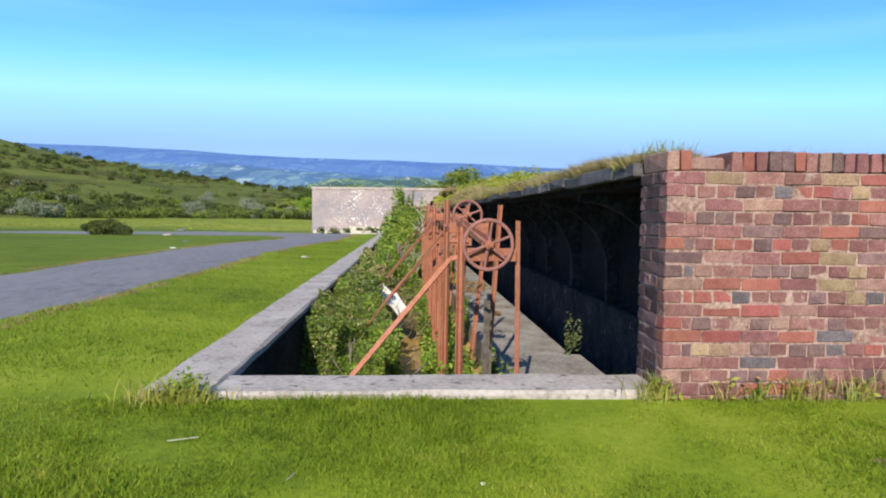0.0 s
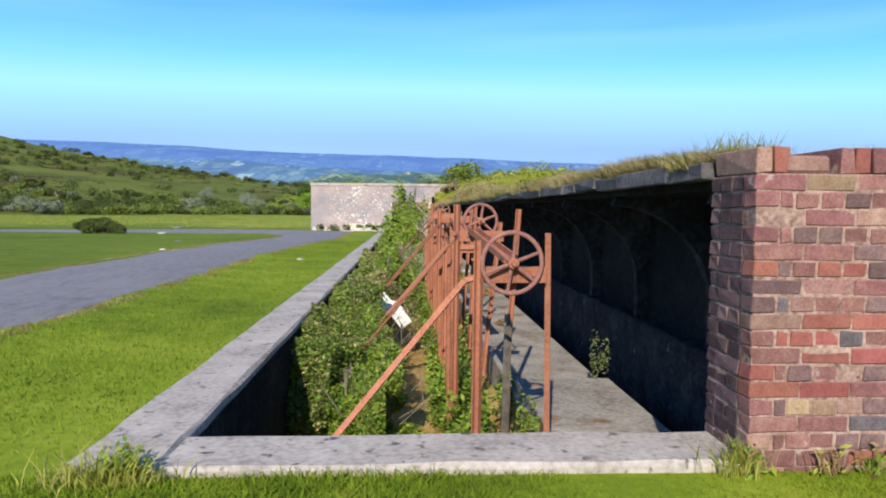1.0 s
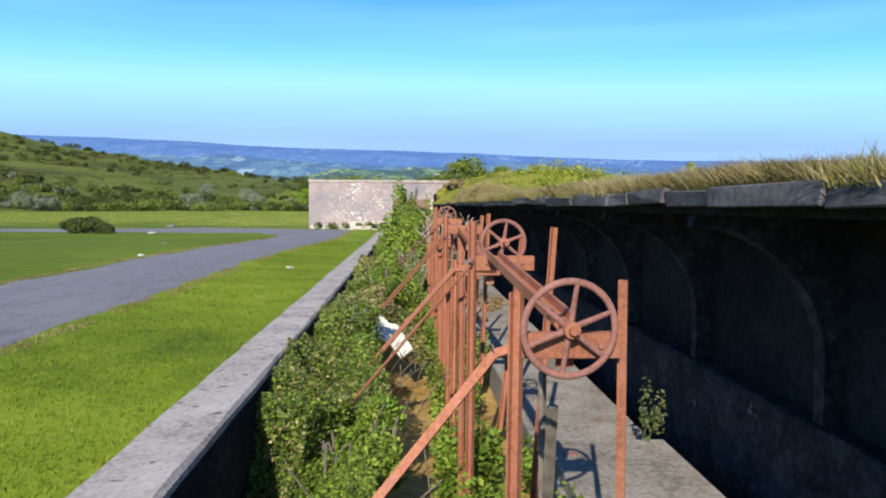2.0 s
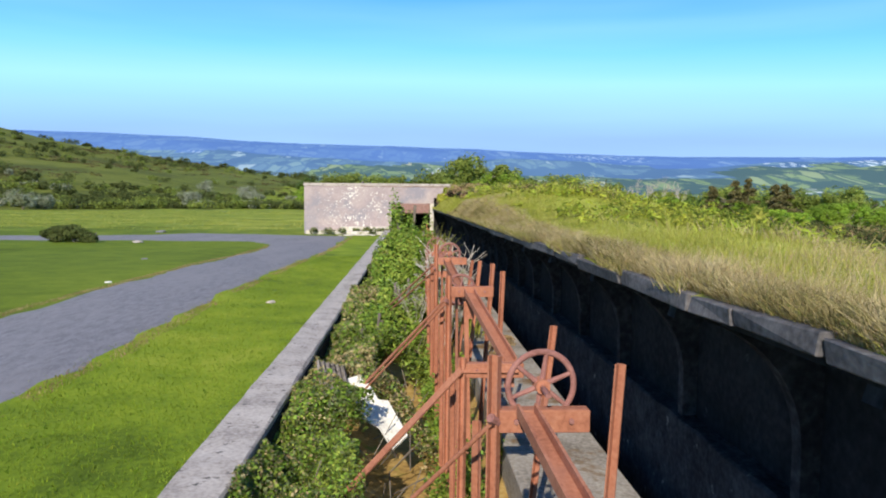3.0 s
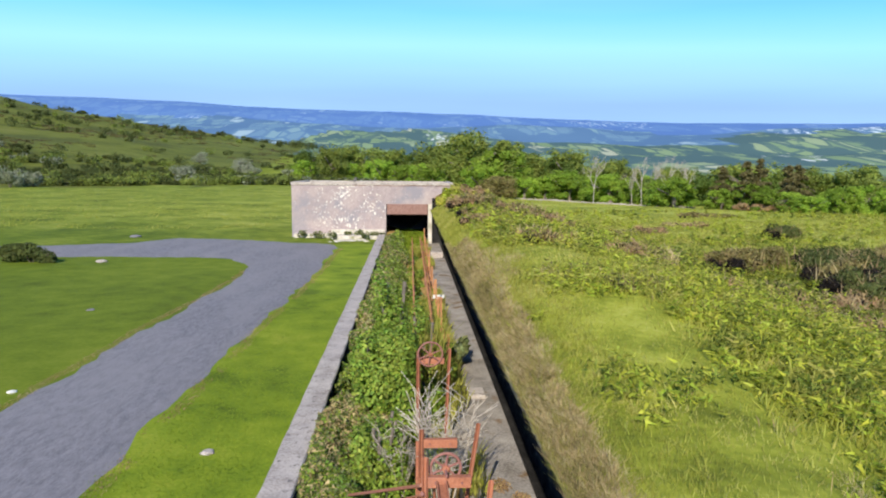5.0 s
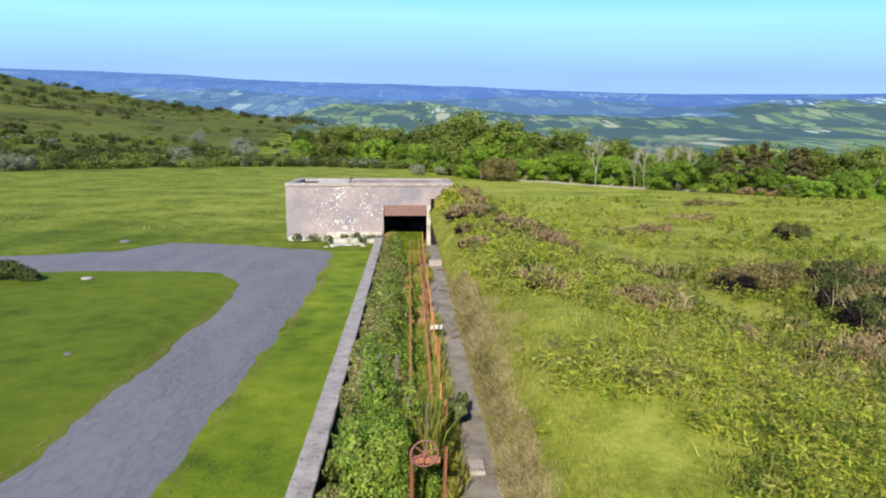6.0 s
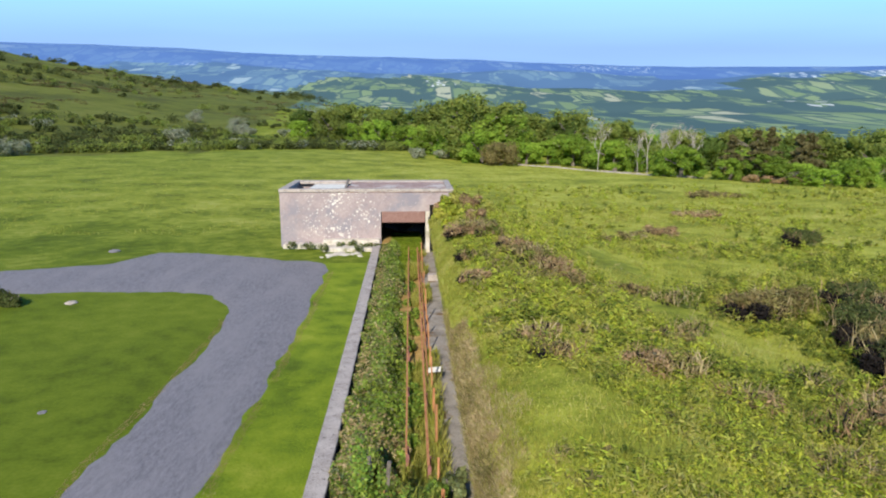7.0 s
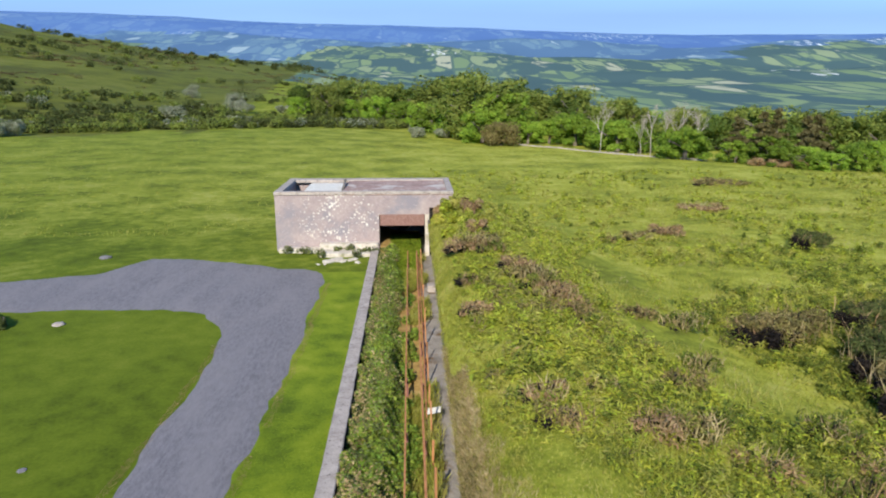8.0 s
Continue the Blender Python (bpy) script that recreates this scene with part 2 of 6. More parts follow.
LEAF = mat("leaf_green", (0.245, 0.355, 0.05), (0.14, 0.22, 0.033), (0.4, 0.47, 0.095), 1.3, 12, rough=0.6, island=0.5, bump=0, thin=0.42)
TREELEAF = mat("tree_leaf", (0.25, 0.38, 0.042), (0.165, 0.27, 0.032), (0.33, 0.45, 0.06), 0.3, 1.5, rough=0.85, island=0.28, bump=0, thin=0.35, each=0.3)
TREELEAF_DEEP = mat("oak_leaf", (0.15, 0.23, 0.045), (0.1, 0.165, 0.032), (0.21, 0.29, 0.06), 0.3, 1.5, rough=0.85, island=0.28, bump=0, thin=0.38, each=0.3)
TREELEAF_OLIVE = mat("sallow_leaf", (0.235, 0.295, 0.058), (0.155, 0.205, 0.04), (0.32, 0.36, 0.085), 0.3, 1.5, rough=0.85, island=0.28, bump=0, thin=0.38, each=0.3)
LARCHLEAF = mat("larch_needle", (0.165, 0.15, 0.06), (0.1, 0.095, 0.04), (0.23, 0.2, 0.09), 0.3, 1.5, rough=0.9, island=0.3, bump=0, thin=0.3)
GORSE = mat("gorse", (0.22, 0.19, 0.065), (0.13, 0.12, 0.04), (0.37, 0.3, 0.13), 1.0, 9, rough=0.8, island=0.5, bump=0, thin=0.3)
HEATH = mat("heath", (0.13, 0.105, 0.045), (0.08, 0.065, 0.03), (0.185, 0.15, 0.065), 0.05, 0.6, rough=0.9, island=0.4, bump=0, thin=0.25)
# Dead twigs, nearly black: the shade of the hollows is in their colour.
SHADED_DEADGORSE = mat("shaded_dead_gorse_twigs", (0.014, 0.011, 0.01), (0.008, 0.006, 0.006), (0.035, 0.026, 0.02), 1.0, 9, rough=0.9, island=0.4, bump=0)
DARKLEAF = mat("ivy_leaf", (0.17, 0.205, 0.075), (0.105, 0.135, 0.05), (0.27, 0.3, 0.12), 1.5, 12, rough=0.5, island=0.5, bump=0, thin=0.38)
DARKBUSH = mat("dark_bush", (0.1, 0.125, 0.035), (0.065, 0.085, 0.025), (0.155, 0.175, 0.055), 0.15, 1.2, rough=0.9, island=0.35, bump=0, thin=0.35)
BLOSSOM = mat("hawthorn_blossom", (0.27, 0.3, 0.19), (0.13, 0.17, 0.07), (0.55, 0.55, 0.48), 0.9, 5, island=0.45, bump=0, thin=0.3)
BARK = mat("bark", (0.2, 0.17, 0.14), scale=3, fine=20)
DEADWOOD = mat("dead_wood", (0.48, 0.43, 0.37), scale=3, fine=20)
STRAW = mat("dry_grass", (0.5, 0.395, 0.2), (0.3, 0.235, 0.1), (0.68, 0.57, 0.34), 2, 12, island=0.35, bump=0, thin=0.35)
FLOWER = mat("yellow_flower", (0.75, 0.55, 0.03), bump=0, thin=0.3)
HERB_DEEP = mat("deep_bracken_green", (0.15, 0.19, 0.028), (0.09, 0.125, 0.02), (0.24, 0.27, 0.05), 0.8, 9, rough=0.9, island=0.4, bump=0, thin=0.35)
HERB = mat("bracken_green", (0.4, 0.45, 0.05), (0.24, 0.3, 0.035), (0.6, 0.58, 0.11), 0.8, 9, rough=0.9, island=0.45, bump=0, thin=0.42)
DEADFERN = mat("dead_bracken", (0.36, 0.245, 0.125), (0.22, 0.15, 0.075), (0.5, 0.37, 0.21), 1.2, 9, island=0.4, bump=0, thin=0.3)
ROOFGRASS = mat("roof_grass", (0.4, 0.405, 0.075), (0.27, 0.3, 0.048), (0.57, 0.52, 0.17), 0.9, 6, island=0.28, bump=0, thin=0.42)
BLADE = mat("lawn_grass", (0.215, 0.3, 0.022), (0.105, 0.17, 0.014), (0.36, 0.4, 0.055), 0.7, 5, island=0.35, bump=0, thin=0.42)


# ---- helpers ----
def part(name, bm, material, parent=None, label=""):
    me = bpy.data.meshes.new(name)
    bm.to_mesh(me)
    bm.free()
    me.materials.append(material)
    ob = new(name, me)
    if parent is not None:
        ob.parent = parent
    if label:
        ob["label"] = label
    return ob


def thing(name, label, category, group="", kind="", at=(0, 0, 0)):
    ob = new(name)
    ob.location = at
    return tagged(ob, label, category, group, kind)


def raw(name, verts, faces, material, parent=None, smooth=False):
    me = bpy.data.meshes.new(name)
    me.from_pydata([tuple(map(float, v)) for v in verts], [], faces)
    me.materials.append(material)
    if smooth:
        me.shade_smooth()
    ob = new(name, me)
    if parent is not None:
        ob.parent = parent
    return ob


def box(bm, x0, x1, y0, y1, z0, z1, m=None, bev=0.0):
    r = bmesh.ops.create_cube(bm, size=1.0)
    vs = r["verts"]
    for v in vs:
        v.co = Vector((x0 + (v.co.x + 0.5) * (x1 - x0), y0 + (v.co.y + 0.5) * (y1 - y0), z0 + (v.co.z + 0.5) * (z1 - z0)))
    if bev:
        es = list({e for v in vs for e in v.link_edges})
        vs = bmesh.ops.bevel(bm, geom=es, offset=bev, segments=1, affect="EDGES")["verts"]
    if m is not None:
        bmesh.ops.transform(bm, matrix=m, verts=[v for v in vs if v.is_valid])
    return bm


def boxed(x0, x1, y0, y1, z0, z1, bev=0.0):
    return box(bmesh.new(), x0, x1, y0, y1, z0, z1, None, bev)


def quads(name, centres, sizes, material, parent=None, up=0.5, rng=None, aspect=1.6, face=None, k=4):
    """Many small leaves, each turned by chance: lozenges, or three-cornered where they are far off (k=3)."""
    rng = rng or np.random.default_rng(3)
    c = np.asarray(centres, float)
    n = len(c)
    s = np.broadcast_to(np.asarray(sizes, float), (n,))[:, None]
    a = rng.normal(size=(n, 3))
    a[:, 2] *= 0.6
    a /= np.linalg.norm(a, axis=1)[:, None]
    h = rng.normal(size=(n, 3)) + (0, 0, up)
    if face is not None:
        h = np.asarray(face) + 0.38 * rng.normal(size=(n, 3)) + (0, 0, up * 0.3)
        h /= np.linalg.norm(h, axis=1)[:, None]
        a = a - h * (a * h).sum(axis=1)[:, None]
        a /= np.linalg.norm(a, axis=1)[:, None] + 1e-9
    b = np.cross(h, a)
    b /= np.linalg.norm(b, axis=1)[:, None] + 1e-9
    v = np.empty((n, k, 3))
    if k == 4:
        v[:, 0] = c - a * s * aspect / 2
        v[:, 1] = c + b * s * 0.45
        v[:, 2] = c + a * s * aspect / 2
        v[:, 3] = c - b * s * 0.45
    else:
        v[:, 0] = c - a * s * aspect * 0.45 - b * s * 0.45
        v[:, 1] = c - a * s * aspect * 0.3 + b * s * 0.5
        v[:, 2] = c + a * s * aspect * 0.55
    me = bpy.data.meshes.new(name)
    me.vertices.add(k * n)
    me.vertices.foreach_set("co", v.ravel())
    me.loops.add(k * n)
    me.loops.foreach_set("vertex_index", np.arange(k * n))
    me.polygons.add(n)
    me.polygons.foreach_set("loop_start", np.arange(0, k * n, k))
    me.update(calc_edges=True)
    me.materials.append(material)
    ob = new(name, me)
    if parent is not None:
        ob.parent = parent
    return ob


def blades(name, roots, heights, material, parent=None, rng=None, width=0.012, lean=0.35, bent=True):
    """Many grass blades: a narrow bent leaf on each root, widest at its middle, or one straight spike (short turf)."""
    rng = rng or np.random.default_rng(5)
    p = np.asarray(roots, float)
    n = len(p)
    h = np.broadcast_to(np.asarray(heights, float), (n,))[:, None]
    th = rng.uniform(0, 2 * np.pi, n)
    side = np.c_[np.cos(th), np.sin(th), np.zeros(n)] * (1.7 * width * rng.uniform(0.6, 1.4, n))[:, None]
    ph = rng.uniform(0, 2 * np.pi, n)
    ln = np.c_[np.cos(ph), np.sin(ph), np.zeros(n)] * (lean * rng.uniform(0.1, 1.0, n))[:, None] * h
    v = np.empty((n, 4, 3))
    v[:, 0] = p
    mid = p + ln * 0.3
    mid[:, 2] += (h * 0.55)[:, 0]
    if not bent:
        mid = p
    v[:, 1] = mid - side
    v[:, 2] = mid + side
    k = np.arange(n)[:, None] * 4
    order = (k + np.array([0, 2, 1, 1, 2, 3]) if bent else k + np.array([1, 2, 3])).reshape(-1, 3)
    tip = p + ln
    tip[:, 2] += h[:, 0]
    v[:, 3] = tip
    me = bpy.data.meshes.new(name)
    me.vertices.add(4 * n)
    me.vertices.foreach_set("co", v.ravel())
    me.loops.add(3 * len(order))
    me.loops.foreach_set("vertex_index", order.ravel())
    me.polygons.add(len(order))
    me.polygons.foreach_set("loop_start", np.arange(0, 3 * len(order), 3))
    me.update(calc_edges=True)
    me.materials.append(material)
    ob = new(name, me)
    if parent is not None:
        ob.parent = parent
    return ob


def smooth01(a, b, x):
    t = np.clip((x - a) / (b - a), 0, 1)
    return t * t * (3 - 2 * t)


def wave(x, y, k, seed=0):
    """A cheap smooth noise between about -1 and 1, for arrays."""
    r = np.random.default_rng(seed)
    out = np.zeros(np.broadcast(x, y).shape)
    for i in range(7):
        a, f, p = r.uniform(0, 6.283), k * r.uniform(0.5, 2.2), r.uniform(0, 6.283)
        out = out + np.sin((x * np.cos(a) + y * np.sin(a)) * f + p) / 7 * 1.9
    return out


# ---- land ----
PIT_L, PIT_R, PIT_N, PIT_F = -2.52, -0.02, 0.42, 47.0
LAWN = -0.05


def height(x, y):
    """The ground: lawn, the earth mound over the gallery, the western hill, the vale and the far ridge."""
    x, y = np.asarray(x, float), np.asarray(y, float)
    r = np.hypot(x, y)
    u = np.where(y > 1, x / np.maximum(y, 1), np.sign(x) * 1.5)
    z = LAWN + 0.09 * smooth01(-3.1, -5.5, x) * (1 - smooth01(15, 27, y)) - 0.14 * smooth01(13, 28, y)
    z = z + 0.03 * wave(x, y, 0.5, 1) * smooth01(4, 25, r) + 0.25 * wave(x, y, 0.05, 2) * smooth01(45, 90, r)
    # mound over the gallery, ending at the shed
    prof = np.interp(x, [-0.05, 0.1, 0.5, 1.1, 1.9, 3.0, 4.4, 6.8, 10, 14], [1.30, 1.33, 1.40, 1.47, 1.48, 1.34, 0.92, 0.38, 0.0, -0.1])
    along = smooth01(0.1, 0.36, y) * (1 - smooth01(42, 58, y))
    w = along * (x > -0.04) * (1 - smooth01(7.5, 12, x))
    prof = prof - 0.15 * (1 - smooth01(0.8, 7.5, y)) * smooth01(0.1, 0.7, x) - 0.27 * (1 - smooth01(5, 13, y)) * smooth01(1.1, 3.2, x)
    prof = prof + smooth01(8, 16, y) * np.interp(x, [0, 0.1, 0.4, 1.1, 1.9, 3.0, 4.4, 6.8, 10], [0, 0.08, 0.36, 0.48, 0.5, 0.48, 0.44, 0.18, 0]) + 0.22 * smooth01(27, 37, y) * smooth01(0.5, 1.6, x) * (1 - smooth01(3.2, 6.5, x))
    z = z + (prof - z) * w + 0.06 * wave(x, y, 1.1, 4) * smooth01(0.4, 1.4, x) * along
    # the field falls a little to the east and north
    z = z - 0.9 * smooth01(30, 70, y) * smooth01(-30, 20, x)
    # hill on the west, falling ground on the east
    top = np.interp(u, [-1.5, -0.62, -0.45, -0.28, -0.155, -0.06, 0.03, 0.3, 0.6, 1.5], [78, 52, 38, 26.5, 20, 9, -8, -18, -20, -14])
    start = np.interp(u, [-0.6, -0.1, 0.1, 0.3, 0.5, 0.8], [140, 150, 128, 95, 82, 75])
    up = np.clip((r - start) / 380, 0, 1.0) ** 1.25
    back = np.where(top > 0, 1 - smooth01(560, 900, r), 1 - smooth01(700, 2200, r))
    z = z + top * up * back * (y > 0) + 1.1 * wave(x, y, 0.045, 7) * smooth01(160, 260, r) * (top > 0)
    # the vale and the ridge
    far = np.interp(r, [0, 300, 600, 1000, 1500, 2200, 3000, 3700, 4150, 4500, 4900],
                    [0, 0, -2, 2, 16, 66, 156, 247, 338, 364, 328])
    slant = np.interp(u, [-0.7, -0.3, 0.1, 0.4, 0.75], [1.05, 1.03, 0.93, 0.77, 0.71])
    far = far * np.where(r > 1500, 1 + (slant - 1) * smooth01(1500, 4000, r), 1)
    relief = np.interp(r, [0, 500, 1000, 2000, 3500, 4100, 4900], [0, 0, 7, 22, 24, 8, 8])
    return z + far + relief * wave(x, y, 0.0042, 11) + 0.35 * relief * wave(x, y, 0.013, 12)


def axis_lines(stops):
    out = []
    for a, b, step in stops:
        out += list(np.arange(a, b - 1e-6, step))
    return out


def ground_mat(name, cols, s1, s2, s3, bump=0.6, dist=0.05, rough=0.95, other=None, west_tint=False):
    """Grass land: four greens over three scales of noise."""
    m = bpy.data.materials.new(name)
    m.use_nodes = True
    n, l = m.node_tree.nodes, m.node_tree.links
    b = n["Principled BSDF"]
    b.inputs["Roughness"].default_value = rough
    b.inputs["Specular IOR Level"].default_value = 0.1
    b.inputs["Sheen Weight"].default_value = 0.1
    b.inputs["Sheen Roughness"].default_value = 0.45
    b.inputs["Sheen Tint"].default_value = (0.5, 0.58, 0.1, 1)
    geo = n.new("ShaderNodeNewGeometry")
    fac = None
    for s, w in ((s1, 0.45), (s2, 0.33), (s3, 0.22)):
        t = n.new("ShaderNodeTexNoise")
        t.inputs["Scale"].default_value = s
        t.inputs["Detail"].default_value = 4
        l.new(geo.outputs["Position"], t.inputs["Vector"])
        k = n.new("ShaderNodeMath")
        k.operation = "MULTIPLY_ADD"
        k.inputs[1].default_value = w
        k.inputs[2].default_value = 0.0
        l.new(t.outputs[0], k.inputs[0])
        if fac is not None:
            l.new(fac, k.inputs[2])
        fac = k.outputs[0]
    ramp = n.new("ShaderNodeValToRGB")
    e = ramp.color_ramp.elements
    e[0].position, e[0].color = 0.38, (*cols[0], 1)
    e[1].position, e[1].color = 0.64, (*cols[3], 1)
    for p, c in ((0.46, cols[1]), (0.54, cols[2])):
        x = e.new(p)
        x.color = (*c, 1)
    l.new(fac, ramp.inputs[0])
    l.new(ramp.outputs[0], b.inputs["Base Color"])
    if other:                                   # mown turf passes raggedly into the rough field northwards
        ramp2 = n.new("ShaderNodeValToRGB")
        e = ramp2.color_ramp.elements
        e[0].position, e[0].color = 0.38, (*other[0], 1)
        e[1].position, e[1].color = 0.64, (*other[3], 1)
        for p, c in ((0.46, other[1]), (0.54, other[2])):
            x = e.new(p)
            x.color = (*c, 1)
        l.new(fac, ramp2.inputs[0])
        sp = n.new("ShaderNodeSeparateXYZ")
        l.new(geo.outputs["Position"], sp.inputs[0])
        rag = n.new("ShaderNodeMath")
        rag.operation = "MULTIPLY_ADD"
        rag.inputs[1].default_value = 60.0
        l.new(fac, rag.inputs[0])
        l.new(sp.outputs["Y"], rag.inputs[2])
        edge = n.new("ShaderNodeMapRange")
        edge.inputs["From Min"].default_value, edge.inputs["From Max"].default_value = 68, 92
        l.new(rag.outputs[0], edge.inputs["Value"])
        mx = n.new("ShaderNodeMix")
        mx.data_type = "RGBA"
        l.new(edge.outputs[0], mx.inputs[0])
        l.new(ramp.outputs[0], mx.inputs[6])
        l.new(ramp2.outputs[0], mx.inputs[7])
        l.new(mx.outputs[2], b.inputs["Base Color"])
    if west_tint:                                  # the field's colour turns darker and greener towards the west
        old = b.inputs["Base Color"].links[0].from_socket
        gx_ = n.new("ShaderNodeSeparateXYZ")
        l.new(geo.outputs["Position"], gx_.inputs[0])
        gr = n.new("ShaderNodeMapRange")
        gr.inputs["From Min"].default_value, gr.inputs["From Max"].default_value = -30, 12
        l.new(gx_.outputs["X"], gr.inputs["Value"])
        gm = n.new("ShaderNodeMix")
        gm.data_type = "RGBA"
        gm.blend_type = "MULTIPLY"
        gm.inputs[0].default_value = 1.0
        gt = n.new("ShaderNodeValToRGB")
        gt.color_ramp.elements[0].color = (0.6, 0.68, 0.5, 1)
        gt.color_ramp.elements[1].color = (1, 1, 1, 1)
        l.new(gr.outputs[0], gt.inputs[0])
        l.new(gt.outputs[0], gm.inputs[7])
        l.new(old, gm.inputs[6])
        l.new(gm.outputs[2], b.inputs["Base Color"])
    bp = n.new("ShaderNodeBump")
    bp.inputs["Strength"].default_value = bump
    bp.inputs["Distance"].default_value = dist
    l.new(fac, bp.inputs["Height"])
    l.new(bp.outputs[0], b.inputs["Normal"])
    return m


def vale_mat(name, fields, hedge, wood, cell, wood_at, deep=3.2, roofs=None):
    """Farmland: fields of their own colour each, hedges between them and woods over them."""
    m = bpy.data.materials.new(name)
    m.use_nodes = True
    n, l = m.node_tree.nodes, m.node_tree.links
    b = n["Principled BSDF"]
    b.inputs["Roughness"].default_value = 1.0
    b.inputs["Specular IOR Level"].default_value = 0.0
    geo = n.new("ShaderNodeNewGeometry")
    flat = n.new("ShaderNodeMapping")
    flat.inputs["Scale"].default_value = (1.0 / cell, 1.0 / (cell * deep), 0)
    flat.inputs["Rotation"].default_value = (0, 0, 0.12)
    l.new(geo.outputs["Position"], flat.inputs["Vector"])
    v = n.new("ShaderNodeTexVoronoi")
    v.inputs["Scale"].default_value = 1.0
    v.inputs["Randomness"].default_value = 0.75
    l.new(flat.outputs[0], v.inputs["Vector"])
    sep = n.new("ShaderNodeSeparateColor")
    l.new(v.outputs["Color"], sep.inputs[0])
    ramp = n.new("ShaderNodeValToRGB")
    ramp.color_ramp.interpolation = "CONSTANT"
    e = ramp.color_ramp.elements
    e[0].position, e[0].color = 0.0, (*fields[0], 1)
    e[1].position, e[1].color = 0.28, (*fields[1], 1)
    for p, c in zip((0.52, 0.74, 0.93), fields[2:]):
        x = e.new(p)
        x.color = (*c, 1)
    l.new(sep.outputs[0], ramp.inputs[0])
    ed = n.new("ShaderNodeTexVoronoi")
    ed.feature = "DISTANCE_TO_EDGE"
    ed.inputs["Scale"].default_value = 1.0
    ed.inputs["Randomness"].default_value = 0.75
    l.new(flat.outputs[0], ed.inputs["Vector"])
    er = n.new("ShaderNodeValToRGB")
    er.color_ramp.elements[0].position, er.color_ramp.elements[0].color = 0.05, (1, 1, 1, 1)
    er.color_ramp.elements[1].position, er.color_ramp.elements[1].color = 0.09, (0, 0, 0, 1)
    l.new(ed.outputs["Distance"], er.inputs[0])
    mx = n.new("ShaderNodeMix")
    mx.data_type = "RGBA"
    mx.inputs[7].default_value = (*hedge, 1)
    l.new(er.outputs[0], mx.inputs[0])
    l.new(ramp.outputs[0], mx.inputs[6])
    wmap = n.new("ShaderNodeMapping")
    wmap.inputs["Scale"].default_value = (0.8, 1.1 / deep, 0)
    l.new(geo.outputs["Position"], wmap.inputs["Vector"])
    wd = n.new("ShaderNodeTexNoise")
    wd.inputs["Scale"].default_value = 0.55 / cell
    wd.inputs["Detail"].default_value = 5
    l.new(wmap.outputs[0], wd.inputs["Vector"])
    wr = n.new("ShaderNodeValToRGB")
    wr.color_ramp.elements[0].position, wr.color_ramp.elements[1].position = wood_at, wood_at + 0.025
    east = n.new("ShaderNodeSeparateXYZ")            # more woodland towards the east
    l.new(geo.outputs["Position"], east.inputs[0])
    shift = n.new("ShaderNodeMath")
    shift.operation = "MULTIPLY_ADD"
    shift.inputs[1].default_value = 0.00003
    l.new(east.outputs["X"], shift.inputs[0])
    l.new(wd.outputs[0], shift.inputs[2])
    l.new(shift.outputs[0], wr.inputs[0])
    mw = n.new("ShaderNodeMix")
    mw.data_type = "RGBA"
    mw.inputs[7].default_value = (*wood, 1)
    l.new(wr.outputs[0], mw.inputs[0])
    l.new(mx.outputs[2], mw.inputs[6])
    col = mw.outputs[2]
    if roofs:                                        # farmsteads and towns, small and pale, in knots
        tiny = n.new("ShaderNodeMapping")
        tiny.inputs["Scale"].default_value = (1 / 13, 1 / 30, 0)
        l.new(geo.outputs["Position"], tiny.inputs["Vector"])
        tv = n.new("ShaderNodeTexVoronoi")
        tv.inputs["Scale"].default_value = 1.0
        l.new(tiny.outputs[0], tv.inputs["Vector"])
        ts = n.new("ShaderNodeSeparateColor")
        l.new(tv.outputs["Color"], ts.inputs[0])
        knot = n.new("ShaderNodeTexNoise")
        knot.inputs["Scale"].default_value = 0.0016
        knot.inputs["Detail"].default_value = 2
        l.new(wmap.outputs[0], knot.inputs["Vector"])
        both = n.new("ShaderNodeMath")
        both.operation = "MULTIPLY_ADD"
        both.inputs[1].default_value = 0.4
        l.new(ts.outputs[1], both.inputs[0])
        l.new(knot.outputs[0], both.inputs[2])
        tr = n.new("ShaderNodeValToRGB")
        tr.color_ramp.elements[0].position, tr.color_ramp.elements[1].position = 0.985, 1.0
        l.new(both.outputs[0], tr.inputs[0])
        tm = n.new("ShaderNodeMix")
        tm.data_type = "RGBA"
        tm.inputs[7].default_value = (*roofs, 1)
        l.new(tr.outputs[0], tm.inputs[0])
        l.new(col, tm.inputs[6])
        col = tm.outputs[2]
    l.new(col, b.inputs["Base Color"])
    return m


ROUGH = ((0.13, 0.15, 0.02), (0.235, 0.265, 0.03), (0.37, 0.385, 0.055), (0.5, 0.46, 0.13))
LAWN_M = ground_mat("lawn", ((0.078, 0.108, 0.009), (0.122, 0.166, 0.012), (0.16, 0.208, 0.016), (0.21, 0.245, 0.028)), 0.22, 1.6, 11, bump=0.25, other=ROUGH, west_tint=True)
VERGE_M = ground_mat("verge_turf", ((0.07, 0.11, 0.01), (0.14, 0.205, 0.014), (0.205, 0.27, 0.018), (0.29, 0.325, 0.036)), 0.3, 1.6, 18)
MEADOW_M = ground_mat("meadow", ROUGH, 0.22, 1.6, 11, bump=0.7, dist=0.08, west_tint=True)
HILL_M = ground_mat("hill_heath", ((0.052, 0.048, 0.017), (0.08, 0.09, 0.017), (0.125, 0.142, 0.021), (0.17, 0.165, 0.043)), 0.03, 0.14, 0.9, bump=0.6, dist=0.4)
